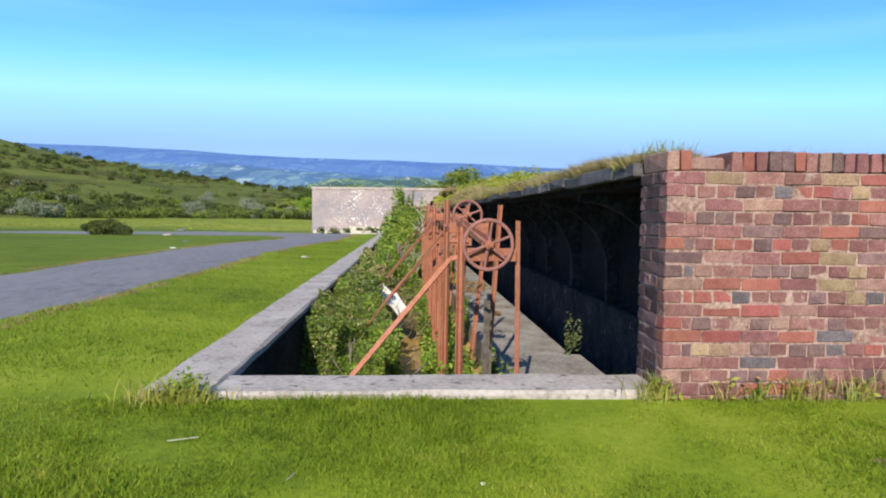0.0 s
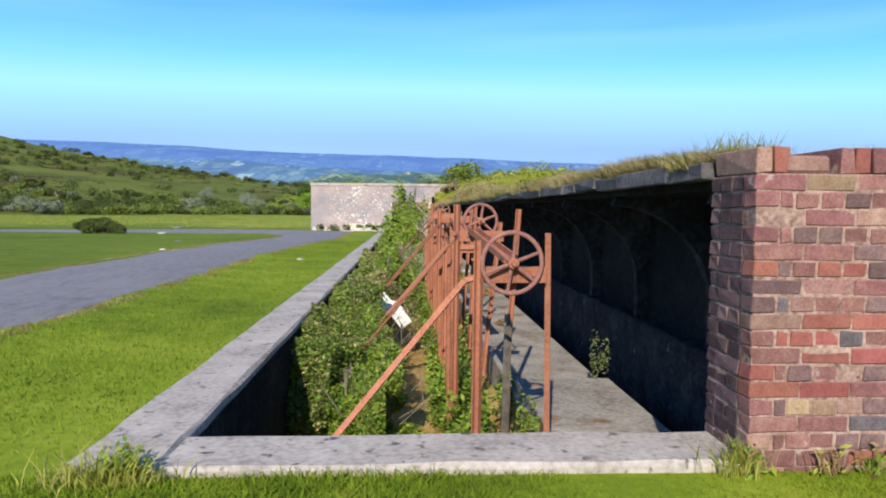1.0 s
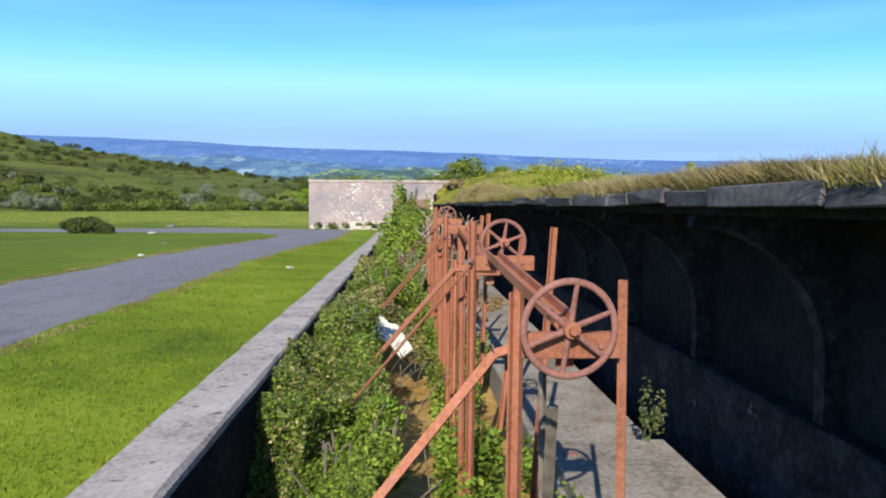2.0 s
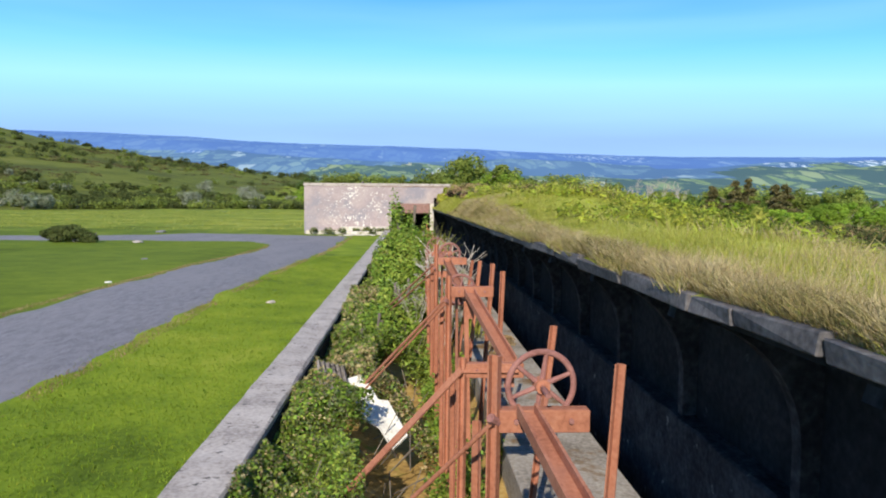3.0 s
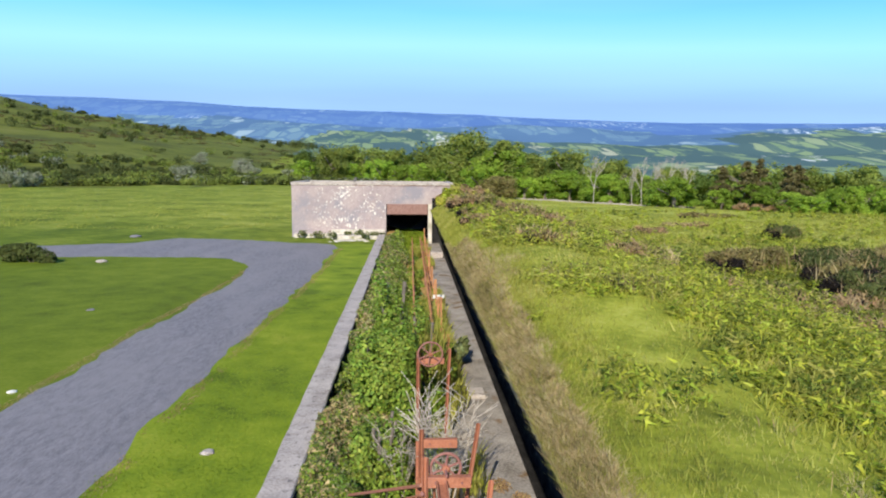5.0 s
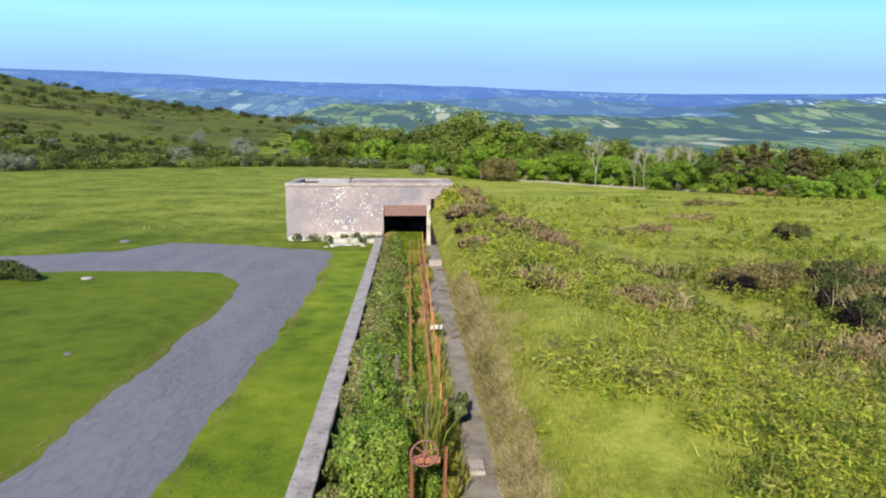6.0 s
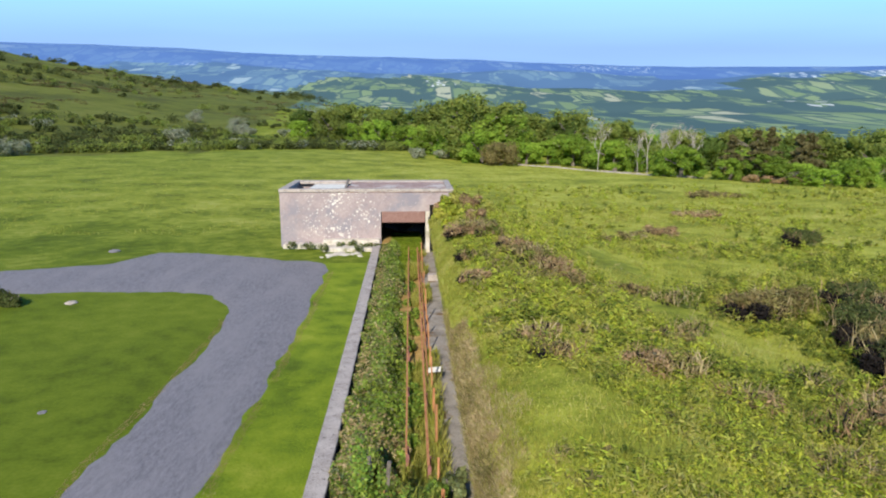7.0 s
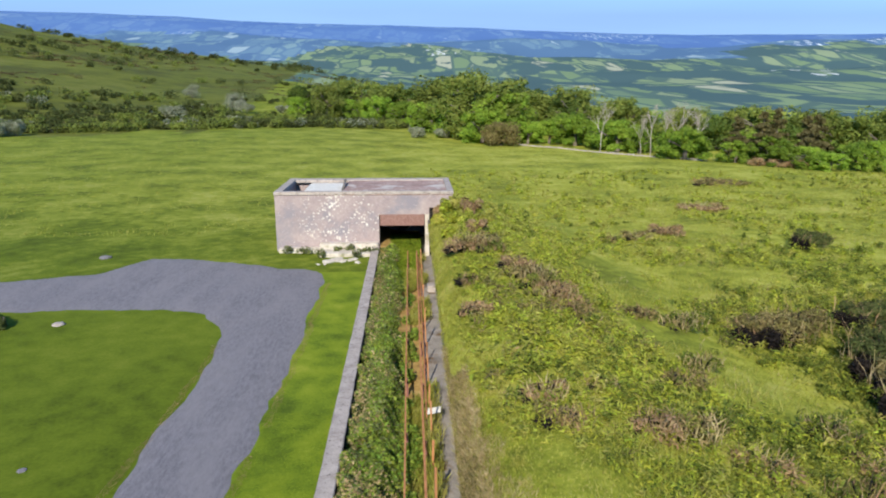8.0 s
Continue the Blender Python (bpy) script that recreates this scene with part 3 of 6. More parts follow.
# Distance haze is put into these colours: each band further off is bluer.
VALE_M = vale_mat("hazy_vale_fields", ((0.19, 0.285, 0.165), (0.225, 0.32, 0.185), (0.17, 0.26, 0.17), (0.265, 0.345, 0.215), (0.42, 0.45, 0.33)), (0.105, 0.175, 0.155), (0.08, 0.143, 0.152), 52, 0.505, 3.4, (0.55, 0.6, 0.6))
FAR_M = vale_mat("hazy_far_vale", ((0.16, 0.275, 0.37), (0.18, 0.3, 0.38), (0.145, 0.255, 0.37), (0.2, 0.325, 0.385), (0.31, 0.43, 0.5)), (0.12, 0.22, 0.345), (0.1, 0.19, 0.325), 60, 0.475, 2.8, (0.6, 0.7, 0.78))
RIDGE_M = vale_mat("hazy_far_ridge", ((0.125, 0.235, 0.455), (0.135, 0.245, 0.46), (0.118, 0.225, 0.45), (0.145, 0.258, 0.465), (0.19, 0.31, 0.5)), (0.11, 0.212, 0.445), (0.102, 0.2, 0.438), 70, 0.5, 2.2, (0.3, 0.42, 0.58))

gx = sorted({round(v, 3) for v in axis_lines([(-4900, -1000, 130), (-1000, -300, 25), (-300, -80, 8), (-80, -20, 2.5), (-20, -9, 1), (-9, -2.6, 0.4), (0.05, 10, 0.3),
             (10, 22, 1), (22, 80, 2.5), (80, 300, 8), (300, 1000, 25), (1000, 4950, 130)]) + [-2.95, PIT_L, -1.4, PIT_R]})
gy = sorted({round(v, 3) for v in axis_lines([(-4900, -600, 200), (-600, -60, 30), (-60, -8, 3), (-8, 0, 0.35), (0.5, 50, 0.35), (50, 90, 1.2), (90, 250, 4), (250, 700, 12), (700, 1600, 30), (1600, 4950, 60)])
             + [0.0, 0.1, 0.22, 0.3, 0.36, 0.4, PIT_N, 0.45, PIT_F]})
X, Y = np.meshgrid(np.array(gx), np.array(gy))
on = ((X > -0.03) & (Y >= 0.449)) | ((X >= 0.04) & (Y >= 0.05))
bare = height(np.where(X > -0.04, -0.1, X), Y)
Z = np.where(on | (X < -0.04), height(X, Y), bare)
nxg, nyg = len(gx), len(gy)
gverts = np.c_[X.ravel(), Y.ravel(), Z.ravel()]
gfaces, gmats = [], []
for j in range(nyg - 1):
    yc = (gy[j] + gy[j + 1]) / 2
    for i in range(nxg - 1):
        xc = (gx[i] + gx[i + 1]) / 2
        if (PIT_L < xc < PIT_R and PIT_N < yc < PIT_F) or (-0.03 < xc < 0.05 and 0.0 < yc < 0.455):
            continue
        k = j * nxg + i
        gfaces.append((k, k + 1, k + nxg + 1, k + nxg))
        r = math.hypot(xc, yc)
        hill = xc < -25 - 0.1 * yc and yc > 124 + 7 * math.sin(xc * 0.11) + 4 * math.sin(xc * 0.37)
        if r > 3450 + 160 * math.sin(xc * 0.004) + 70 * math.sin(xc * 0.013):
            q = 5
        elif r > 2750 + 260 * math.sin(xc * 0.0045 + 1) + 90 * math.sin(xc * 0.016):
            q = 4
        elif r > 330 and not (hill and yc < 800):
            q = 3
        elif hill:
            q = 2
        elif xc > -0.1 and yc > 0.3:
            q = 1
        elif xc > -6.0 - 0.05 * max(0, -yc) and yc < 38:
            q = 6
        else:
            q = 0
        gmats.append(q)
ground = raw("ground", gverts, gfaces, LAWN_M, None, True)
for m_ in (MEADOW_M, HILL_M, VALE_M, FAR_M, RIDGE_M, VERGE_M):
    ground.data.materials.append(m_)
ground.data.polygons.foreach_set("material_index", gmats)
tagged(ground, "short green lawn, rough meadow, hillside and distant farmed vale", "ground", kind="structure")


# ---- gravel track with its turning arm ----
def strip(name, left, right, z, material, label):
    verts, faces = [], []
    rows = 9
    for (lx, ly), (rx, ry) in zip(left, right):
        for i in range(rows):
            f = i / (rows - 1)
            x, y = lx + (rx - lx) * f, ly + (ry - ly) * f
            verts.append((x, y, float(height(x, y)) + z * (0.3 + 0.7 * math.sin(math.pi * min(1, max(0, f))) ** 0.4) if 0 < i < rows - 1 else float(height(x, y)) - 0.02))
    for j in range(len(left) - 1):
        for i in range(rows - 1):
            k = j * rows + i
            faces.append((k, k + 1, k + rows + 1, k + rows))
    ob = raw(name, verts, faces, material, None, True)
    return tagged(ob, label, "road", kind="structure")


rr = random.Random(4)
tl, tr = [], []
for i in range(150):
    y = -30 + i * 0.46
    lx = np.interp(y, [-30, 3, 8, 13, 16, 20, 23.5, 28, 30.4, 32, 39], [-9.2, -7.6, -7.45, -7.38, -7.36, -7.3, -7.25, -7.25, -7.8, -8.8, -8.8])
    rx = np.interp(y, [-30, 3, 9, 12.6, 15.6, 21.5, 28, 36.5, 38, 38.5], [-5.6, -4.78, -4.68, -4.74, -4.7, -4.6, -4.5, -4.45, -5.0, -5.6])
    tl.append((lx + rr.uniform(-0.07, 0.07) + 0.08 * math.sin(y * 1.3), y))
    tr.append((rx + rr.uniform(-0.07, 0.07) + 0.06 * math.sin(y * 1.7 + 1), y))
strip("road", tl, tr, 0.035, GRAVEL, "grey gravel track beside the lawn strip")
al, ar = [], []
for i in range(60):
    x = -24 + i * 0.314
    ar.append((x, np.interp(x, [-24, -19.4, -15, -13.7, -12, -7.6, -5.4], [36.0, 36.9, 38.2, 41.3, 41.3, 39.6, 37.6]) + rr.uniform(-0.08, 0.08)))
    al.append((x, np.interp(x, [-24, -16.4, -10.5, -9.2, -7.7, -5.4], [32.6, 32.4, 32.2, 31.9, 31.0, 29.8]) + rr.uniform(-0.08, 0.08)))
strip("road_arm", ar, al, 0.028, GRAVEL, "grey gravel turning arm of the track")

# ---- pit ----
def ragged_bar(x0, x1, y0, y1, z0, z1, step, along, seed, amp=0.006):
    """A long concrete bar, cut in short lengths, with a slightly worn edge."""
    r = random.Random(seed)
    bm = bmesh.new()
    n = max(1, int((y1 - y0 if along == "y" else x1 - x0) / step))
    ring = []
    for i in range(n + 1):
        f = i / n
        a = [r.uniform(-amp, amp) for _ in range(8)]
        c = 0.012 + r.uniform(0, 0.014)
        if along == "y":
            y = y0 + (y1 - y0) * f
            pts = [(x0 + a[0], y, z0), (x0 + a[1], y, z1 - c), (x0 + c, y, z1 + a[2]), (x1 - c, y, z1 + a[3]), (x1 + a[4], y, z1 - c), (x1 + a[5], y, z0)]
        else:
            x = x0 + (x1 - x0) * f
            pts = [(x, y1 + a[0], z0), (x, y1 + a[1], z1 - c), (x, y1 - c, z1 + a[2]), (x, y0 + c, z1 + a[3]), (x, y0 + a[4], z1 - c), (x, y0 + a[5], z0)]
        ring.append([bm.verts.new(p) for p in pts])
    for p, q in zip(ring, ring[1:]):
        for i in range(6):
            bm.faces.new((p[i], p[(i + 1) % 6], q[(i + 1) % 6], q[i]))
    bm.faces.new(ring[0])
    bm.faces.new(ring[-1][::-1])
    bmesh.ops.recalc_face_normals(bm, faces=bm.faces)
    return bm


FLOOR = -0.65
wall_west = tagged(part("wall_west", ragged_bar(-2.92, PIT_L, 0.004, 42.38, -1.3, 0.0, 0.35, "y", 1), CONCRETE), "weathered concrete pit wall with lichened flat top", "wall", kind="structure")
wall_south = tagged(part("wall_south", ragged_bar(PIT_L + 0.003, -0.003, 0.0, PIT_N, -1.3, -0.003, 0.3, "x", 2), CONCRETE), "weathered concrete end wall of the pit", "wall", kind="structure")
floor = tagged(part("floor", boxed(-0.47, 0.5, 0.43, 47.3, -1.2, FLOOR, 0.01), LEDGE), "stained concrete markers' walkway in the pit", "floor", kind="structure")


tagged(part("step_slab", boxed(-0.44, 0.47, 0.434, 3.6, FLOOR - 0.1, FLOOR + 0.12, 0.012), LEDGE), "worn concrete step slab at the start of the walkway", "floor", kind="structure")


def pit_floor():
    xs, ys = np.linspace(-2.6, -0.4, 16), np.linspace(0.3, 47, 150)
    A, B = np.meshgrid(xs, ys)
    C = -0.98 + 0.07 * wave(A, B, 1.4, 21) + 0.3 * smooth01(-1.5, -2.5, A) * smooth01(2.5, 5, B) + 0.3 * smooth01(20, 36, B) + 0.4 * smooth01(38, 45, B)
    f = [(j * 16 + i, j * 16 + i + 1, j * 16 + i + 17, j * 16 + i + 16) for j in range(149) for i in range(15)]
    return tagged(raw("pit_bed", np.c_[A.ravel(), B.ravel(), C.ravel()], f, EARTH, None, True), "mossy orange-brown soil bed of the pit", "ground", kind="structure")


pit_floor()
# Black floor strip and wall sheet added in place of the shade there.
tagged(part("shade_strip", boxed(0.5, 1.3, 0.43, 47.3, -1.3, FLOOR - 0.4), SHADE_BLACK), "black floor strip standing for the shade under the canopy", "floor", kind="structure")
tagged(part("wall_shade_lining", boxed(PIT_L - 0.01, PIT_L + 0.014, 0.43, 42.3, -1.25, -0.06), SHADE_BLACK), "pit wall face coloured black for the shade on it", "wall", kind="structure")
wall_east = tagged(part("wall_east", boxed(0.98, 1.5, 0.43, 42.35, -1.3, 1.26), DARKWALL), "gallery back wall with deep shade put into its colour", "wall", kind="structure")
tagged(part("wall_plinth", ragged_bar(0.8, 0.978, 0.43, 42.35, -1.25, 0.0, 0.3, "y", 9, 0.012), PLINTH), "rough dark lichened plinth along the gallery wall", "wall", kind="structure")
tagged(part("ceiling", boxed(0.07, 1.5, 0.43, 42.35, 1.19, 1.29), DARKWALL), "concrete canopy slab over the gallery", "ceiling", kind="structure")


def rib():
    """A curved concrete bracket, from the back wall up and out to the edge of the canopy."""
    bm = bmesh.new()
    outer, inner = [], []
    for i in range(13):
        a = math.pi / 2 * i / 12
        inner.append((0.86 - 0.78 * (1 - math.cos(a)), 0.34 + 0.78 * math.sin(a)))
    prof = inner + [(0.1, 1.185), (0.86, 1.185)]
    lo = [bm.verts.new((x, -0.05, z)) for x, z in prof]
    hi = [bm.verts.new((x, 0.05, z)) for x, z in prof]
    bm.faces.new(lo)
    bm.faces.new(hi[::-1])
    for i in range(len(prof)):
        j = (i + 1) % len(prof)
        bm.faces.new((lo[i], hi[i], hi[j], lo[j]))
    bmesh.ops.recalc_face_normals(bm, faces=bm.faces)
    return bm


first_rib = thing("bracket", "curved concrete bracket carrying the gallery canopy", "bracket", "canopy brackets", at=(0, 0.61, 0))
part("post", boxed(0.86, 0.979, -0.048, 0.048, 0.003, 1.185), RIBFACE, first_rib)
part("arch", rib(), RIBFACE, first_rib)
for i in range(1, 25):
    copy_thing(first_rib, pose(0, 0.61 + 1.71 * i, 0))

# canopy edge: concrete blocks laid end to end
edge = thing("canopy_edge", "grey concrete edge blocks along the canopy", "kerb", kind="structure")
me_blocks = []
for s in range(4):
    bm = boxed(-0.035, 0.065, 0.004, 0.996, 0, 1, 0.0)
    me_blocks.append(bm)
r2 = random.Random(8)
yy = 0.44
block_mesh = []
for s in range(4):
    bm = me_blocks[s]
    for v in bm.verts:
        v.co.x += r2.uniform(-0.012, 0.012)
        v.co.z = v.co.z * 0.082 - 0.03 + r2.uniform(-0.008, 0.008)
    bmesh.ops.bevel(bm, geom=list(bm.edges), offset=0.006, segments=1, affect="EDGES")
    me = bpy.data.meshes.new("edge_block")
    bm.to_mesh(me)
    bm.free()
    me.materials.append(FASCIA)
    block_mesh.append(me)
i = 0
while yy < 41.6:
    ln = r2.choice((0.45, 0.62, 0.9, 0.9, 1.1))
    ob = new("edge_block", block_mesh[i % 4])
    ob.parent = edge
    ob.location = (r2.uniform(-0.014, 0.012), yy, 1.272 + r2.uniform(-0.012, 0.008))
    ob.rotation_euler = (r2.uniform(-0.008, 0.008), r2.uniform(-0.05, 0.05), r2.uniform(-0.01, 0.01))
    ob.scale = (1, ln, 1)
    yy += ln + 0.008
    i += 1


# ---- brick end wall ----
def brick_mesh(sx, sy, sz, material, seed):
    r = random.Random(seed)
    bm = bmesh.new()
    box(bm, 0, sx, 0, sy, 0, sz)
    for v in bm.verts:
        v.co += Vector((r.uniform(-0.006, 0.006), r.uniform(-0.005, 0.005), r.uniform(-0.0045, 0.0045)))
    bmesh.ops.bevel(bm, geom=list(bm.edges), offset=0.004, segments=1, affect="EDGES")
    me = bpy.data.meshes.new("brick")
    bm.to_mesh(me)
    bm.free()
    me.materials.append(material)
    return me


wall_brick = thing("wall_brick", "old red and purple brick end wall with pale mortar", "wall", kind="structure")
part("mortar_core", boxed(0.005, 5.0, 0.005, 0.415, -0.4, 1.245), MORTAR, wall_brick)
KINDS = [BRICK] * 10 + [BRICK_BLUE] * 4 + [BRICK_RED] * 3 + [BRICK_TAN] * 2 + [BRICK_OLIVE, BRICK_SLATE]
stretch = [brick_mesh(0.215, 0.1, 0.065, m_, i) for i, m_ in enumerate(KINDS)]
header = [brick_mesh(0.1025, 0.1, 0.065, m_, 20 + i) for i, m_ in enumerate(KINDS)]
onedge = [brick_mesh(0.0635, 0.4, 0.108, m_, 40 + i) for i, m_ in enumerate(KINDS)]
# The return's bricks are much darker than those of the front.
DARK_KINDS = [BRICK_DARK] * 4 + [BRICK_BLUE]
side_s = [brick_mesh(0.1, 0.215, 0.065, m_, 60 + i) for i, m_ in enumerate(DARK_KINDS)]
side_h = [brick_mesh(0.1, 0.1025, 0.065, m_, 80 + i) for i, m_ in enumerate(DARK_KINDS)]
br = random.Random(12)


def lay(me, x, y, z):
    ob = new("brick", me)
    ob.parent = wall_brick
    ob.location = (x + br.uniform(-0.003, 0.003), y + br.uniform(-0.005, 0.003), z + br.uniform(-0.002, 0.002))
    ob.rotation_euler = (0, br.uniform(-0.008, 0.008), br.uniform(-0.01, 0.01))


rest_bm = bmesh.new()
for c in range(18):
    z = -0.1 + c * 0.075
    x = 0.0
    if c % 2:
        row = [("s", 0.225)] * 22
    else:
        row = [("h", 0.1125), ("q", 0.06)] + [("h", 0.1125)] * 44
    for kind_, w in row:
        if x > 4.8:
            break
        if x < 1.75:
            if kind_ == "q":
                ob = new("brick", br.choice(header))
                ob.parent = wall_brick
                ob.location = (x, 0, z)
                ob.scale = (0.48, 1, 1)
            elif c == 15 and x == 0.0:               # the broken corner below the coping
                lay(br.choice(header), 0.07, 0.02, z)
            else:
                lay(br.choice(stretch if kind_ == "s" else header), x, 0.0, z)
        else:
            box(rest_bm, x, x + w - 0.01, 0.0, 0.1, z, z + 0.065)
        x += w
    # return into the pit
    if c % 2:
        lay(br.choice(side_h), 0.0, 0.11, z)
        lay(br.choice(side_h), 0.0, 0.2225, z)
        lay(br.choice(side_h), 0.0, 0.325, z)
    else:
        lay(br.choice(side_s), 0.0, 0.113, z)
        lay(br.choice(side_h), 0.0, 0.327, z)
x = 0.0
while x < 4.8:
    if x < 1.75:
        if not 0.1 < x < 0.33:
            lay(br.choice(onedge), x, 0.0, 1.25)
    else:
        box(rest_bm, x, x + 0.0635, 0.0, 0.4, 1.25, 1.358)
    x += 0.0735
tagged(part("bricks", rest_bm, BRICK, wall_brick), kind="stuff")
part("worn_bedding", boxed(0.09, 0.345, 0.03, 0.4, 1.246, 1.325, 0.015), BRICK_TAN, wall_brick)

# ---- stop shed at the far end ----
shed = thing("shed", "grey-pink rendered concrete shed with pitted face and flat roof", "building", at=(0, 0, 0))
SY = 42.4
part("front_wall", boxed(-7.86, -2.54, SY, SY + 0.35, -0.4, 2.62), RENDERWALL, shed)
part("lintel", boxed(-2.54, 1.28, SY + 0.002, SY + 0.35, 1.95, 2.62), RENDERWALL, shed)
part("lintel_drop", boxed(-2.54, 0.06, SY + 0.004, SY + 0.33, 1.6, 1.95), RENDERWALL, shed)
part("brick_lintel", boxed(-2.5, -0.18, SY - 0.004, SY + 0.3, 1.0, 1.6, 0.02), BRICK_TAN, shed, "red-brown stained lintel over the dark mouth")
# Slot and inner walls take the black that stands for the shed's inside shade.
part("slot_wall", boxed(0.06, 1.26, SY + 0.28, SY + 0.34, -1.1, 1.95), SHADE_BLACK, shed)
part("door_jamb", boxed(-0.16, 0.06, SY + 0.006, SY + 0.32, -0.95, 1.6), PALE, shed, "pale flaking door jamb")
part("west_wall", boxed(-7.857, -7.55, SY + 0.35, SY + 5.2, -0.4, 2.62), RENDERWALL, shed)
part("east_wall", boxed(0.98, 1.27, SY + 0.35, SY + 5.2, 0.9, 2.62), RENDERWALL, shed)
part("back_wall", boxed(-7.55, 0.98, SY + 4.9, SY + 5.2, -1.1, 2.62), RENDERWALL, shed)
part("inner_wall", boxed(-2.9, -2.545, SY + 0.35, SY + 4.9, -1.1, 2.6), SHADE_BLACK, shed)
part("inner_wall", boxed(0.07, 0.3, SY + 0.32, SY + 4.9, -1.1, 2.6), SHADE_BLACK, shed)
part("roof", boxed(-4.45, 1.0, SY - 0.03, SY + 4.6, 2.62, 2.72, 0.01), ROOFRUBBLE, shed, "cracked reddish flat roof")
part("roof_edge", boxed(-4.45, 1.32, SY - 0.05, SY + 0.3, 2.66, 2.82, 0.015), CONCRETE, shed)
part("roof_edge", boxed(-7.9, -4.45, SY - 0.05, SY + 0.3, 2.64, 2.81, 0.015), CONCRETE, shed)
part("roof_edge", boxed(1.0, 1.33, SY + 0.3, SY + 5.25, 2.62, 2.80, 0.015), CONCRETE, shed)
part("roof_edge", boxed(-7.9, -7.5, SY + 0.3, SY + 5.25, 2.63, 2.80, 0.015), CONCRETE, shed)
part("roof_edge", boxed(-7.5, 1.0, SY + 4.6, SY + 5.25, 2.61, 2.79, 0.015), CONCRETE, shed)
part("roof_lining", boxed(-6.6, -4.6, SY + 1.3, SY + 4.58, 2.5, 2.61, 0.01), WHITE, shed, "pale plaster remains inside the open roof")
# Black sheets added to darken the shed mouth, its shade put into the colour.
part("mouth_lining", boxed(-2.54, 0.065, SY + 4.85, SY + 4.895, -1.1, 2.6), SHADE_BLACK, shed)
part("mouth_ceiling", boxed(-2.54, 0.065, SY + 0.36, SY + 4.84, 2.5, 2.6), SHADE_BLACK, shed)
tilted = bmesh.new()
box(tilted, -0.06, 0.06, 0, 2.2, 0, 0.08, Matrix.Translation((-4.5, SY + 1.0, 2.62)) @ Matrix.Rotation(radians(9), 4, "X"))
part("rafter", tilted, BARK, shed)
for k_, (xa, xb, ya, yb, za, zb) in enumerate(((-5.6, -2.6, -0.5, 0.0, -0.4, 0.16), (-5.5, -2.95, -1.5, -0.5, -0.5, -0.09), (-7.7, -5.6, -0.5, 0.0, -0.4, -0.08))):
    tagged(part("footing", boxed(xa, xb, SY + ya, SY + yb - 0.003, za, zb, 0.03), PALE), "pale broken concrete footing along the shed", "footing", "shed footings")


rub = random.Random(55)
for i in range(22):
    x, y, w = rub.uniform(-5.6, -3.0), SY - rub.uniform(1.4, 3.0), rub.uniform(0.08, 0.3)
    st = tagged(part("rubble", boxed(-w, w, -w * 0.6, w * 0.6, 0, 0.06, 0.02), PALE), "pale lump of broken concrete in the grass", "rubble", "shed rubble")
    st.matrix_world = Matrix.Translation((x, y, float(height(x, y)) - 0.025)) @ Matrix.Rotation(rub.uniform(0, 3.1), 4, "Z") @ Matrix.Rotation(rub.uniform(-0.1, 0.1), 4, "X")

# ---- rusted target frames ----
def tube(bm, a, b, r, n=8):
    a, b = Vector(a), Vector(b)
    d = b - a
    q = d.to_track_quat("Z", "Y").to_matrix().to_4x4()
    bmesh.ops.create_cone(bm, cap_ends=True, segments=n, radius1=r, radius2=r, depth=d.length, matrix=Matrix.Translation((a + b) / 2) @ q)
    return bm


def angle_bar(a, b, w=0.05, t=0.007, turn=0.0):
    """An L-section bar from a to b."""
    a, b = Vector(a), Vector(b)
    d = b - a
    m = Matrix.Translation(a) @ d.to_track_quat("Z", "Y").to_matrix().to_4x4() @ Matrix.Rotation(turn, 4, "Z")
    bm = bmesh.new()
    prof = [(0, 0), (w, 0), (w, t), (t, t), (t, w), (0, w)]
    n = max(2, int(d.length / 0.25))
    rings = [[bm.verts.new(m @ Vector((x, y, d.length * i / n))) for x, y in prof] for i in range(n + 1)]
    for p, q in zip(rings, rings[1:]):
        for i in range(6):
            bm.faces.new((p[i], p[(i + 1) % 6], q[(i + 1) % 6], q[i]))
    bm.faces.new(rings[0][::-1])
    bm.faces.new(rings[-1])
    bmesh.ops.recalc_face_normals(bm, faces=bm.faces)
    return bm


def flat_bar(a, b, w=0.05, t=0.01, turn=0.0):
    a, b = Vector(a), Vector(b)
    d = b - a
    m = Matrix.Translation(a) @ d.to_track_quat("Z", "Y").to_matrix().to_4x4() @ Matrix.Rotation(turn, 4, "Z")
    bm = bmesh.new()
    box(bm, -w / 2, w / 2, -t / 2, t / 2, 0, d.length, m)
    return bm


def channel(a, b, w=0.1, h=0.05, t=0.008, turn=0.0):
    """A U-section bar from a to b, open on its +y side."""
    a, b = Vector(a), Vector(b)
    d = b - a
    m = Matrix.Translation(a) @ d.to_track_quat("Z", "Y").to_matrix().to_4x4() @ Matrix.Rotation(turn, 4, "Z")
    bm = bmesh.new()
    box(bm, -w / 2, w / 2, 0, t, 0, d.length, m)
    box(bm, -w / 2, -w / 2 + t, t, h, 0, d.length, m)
    box(bm, w / 2 - t, w / 2, t, h, 0, d.length, m)
    return bm


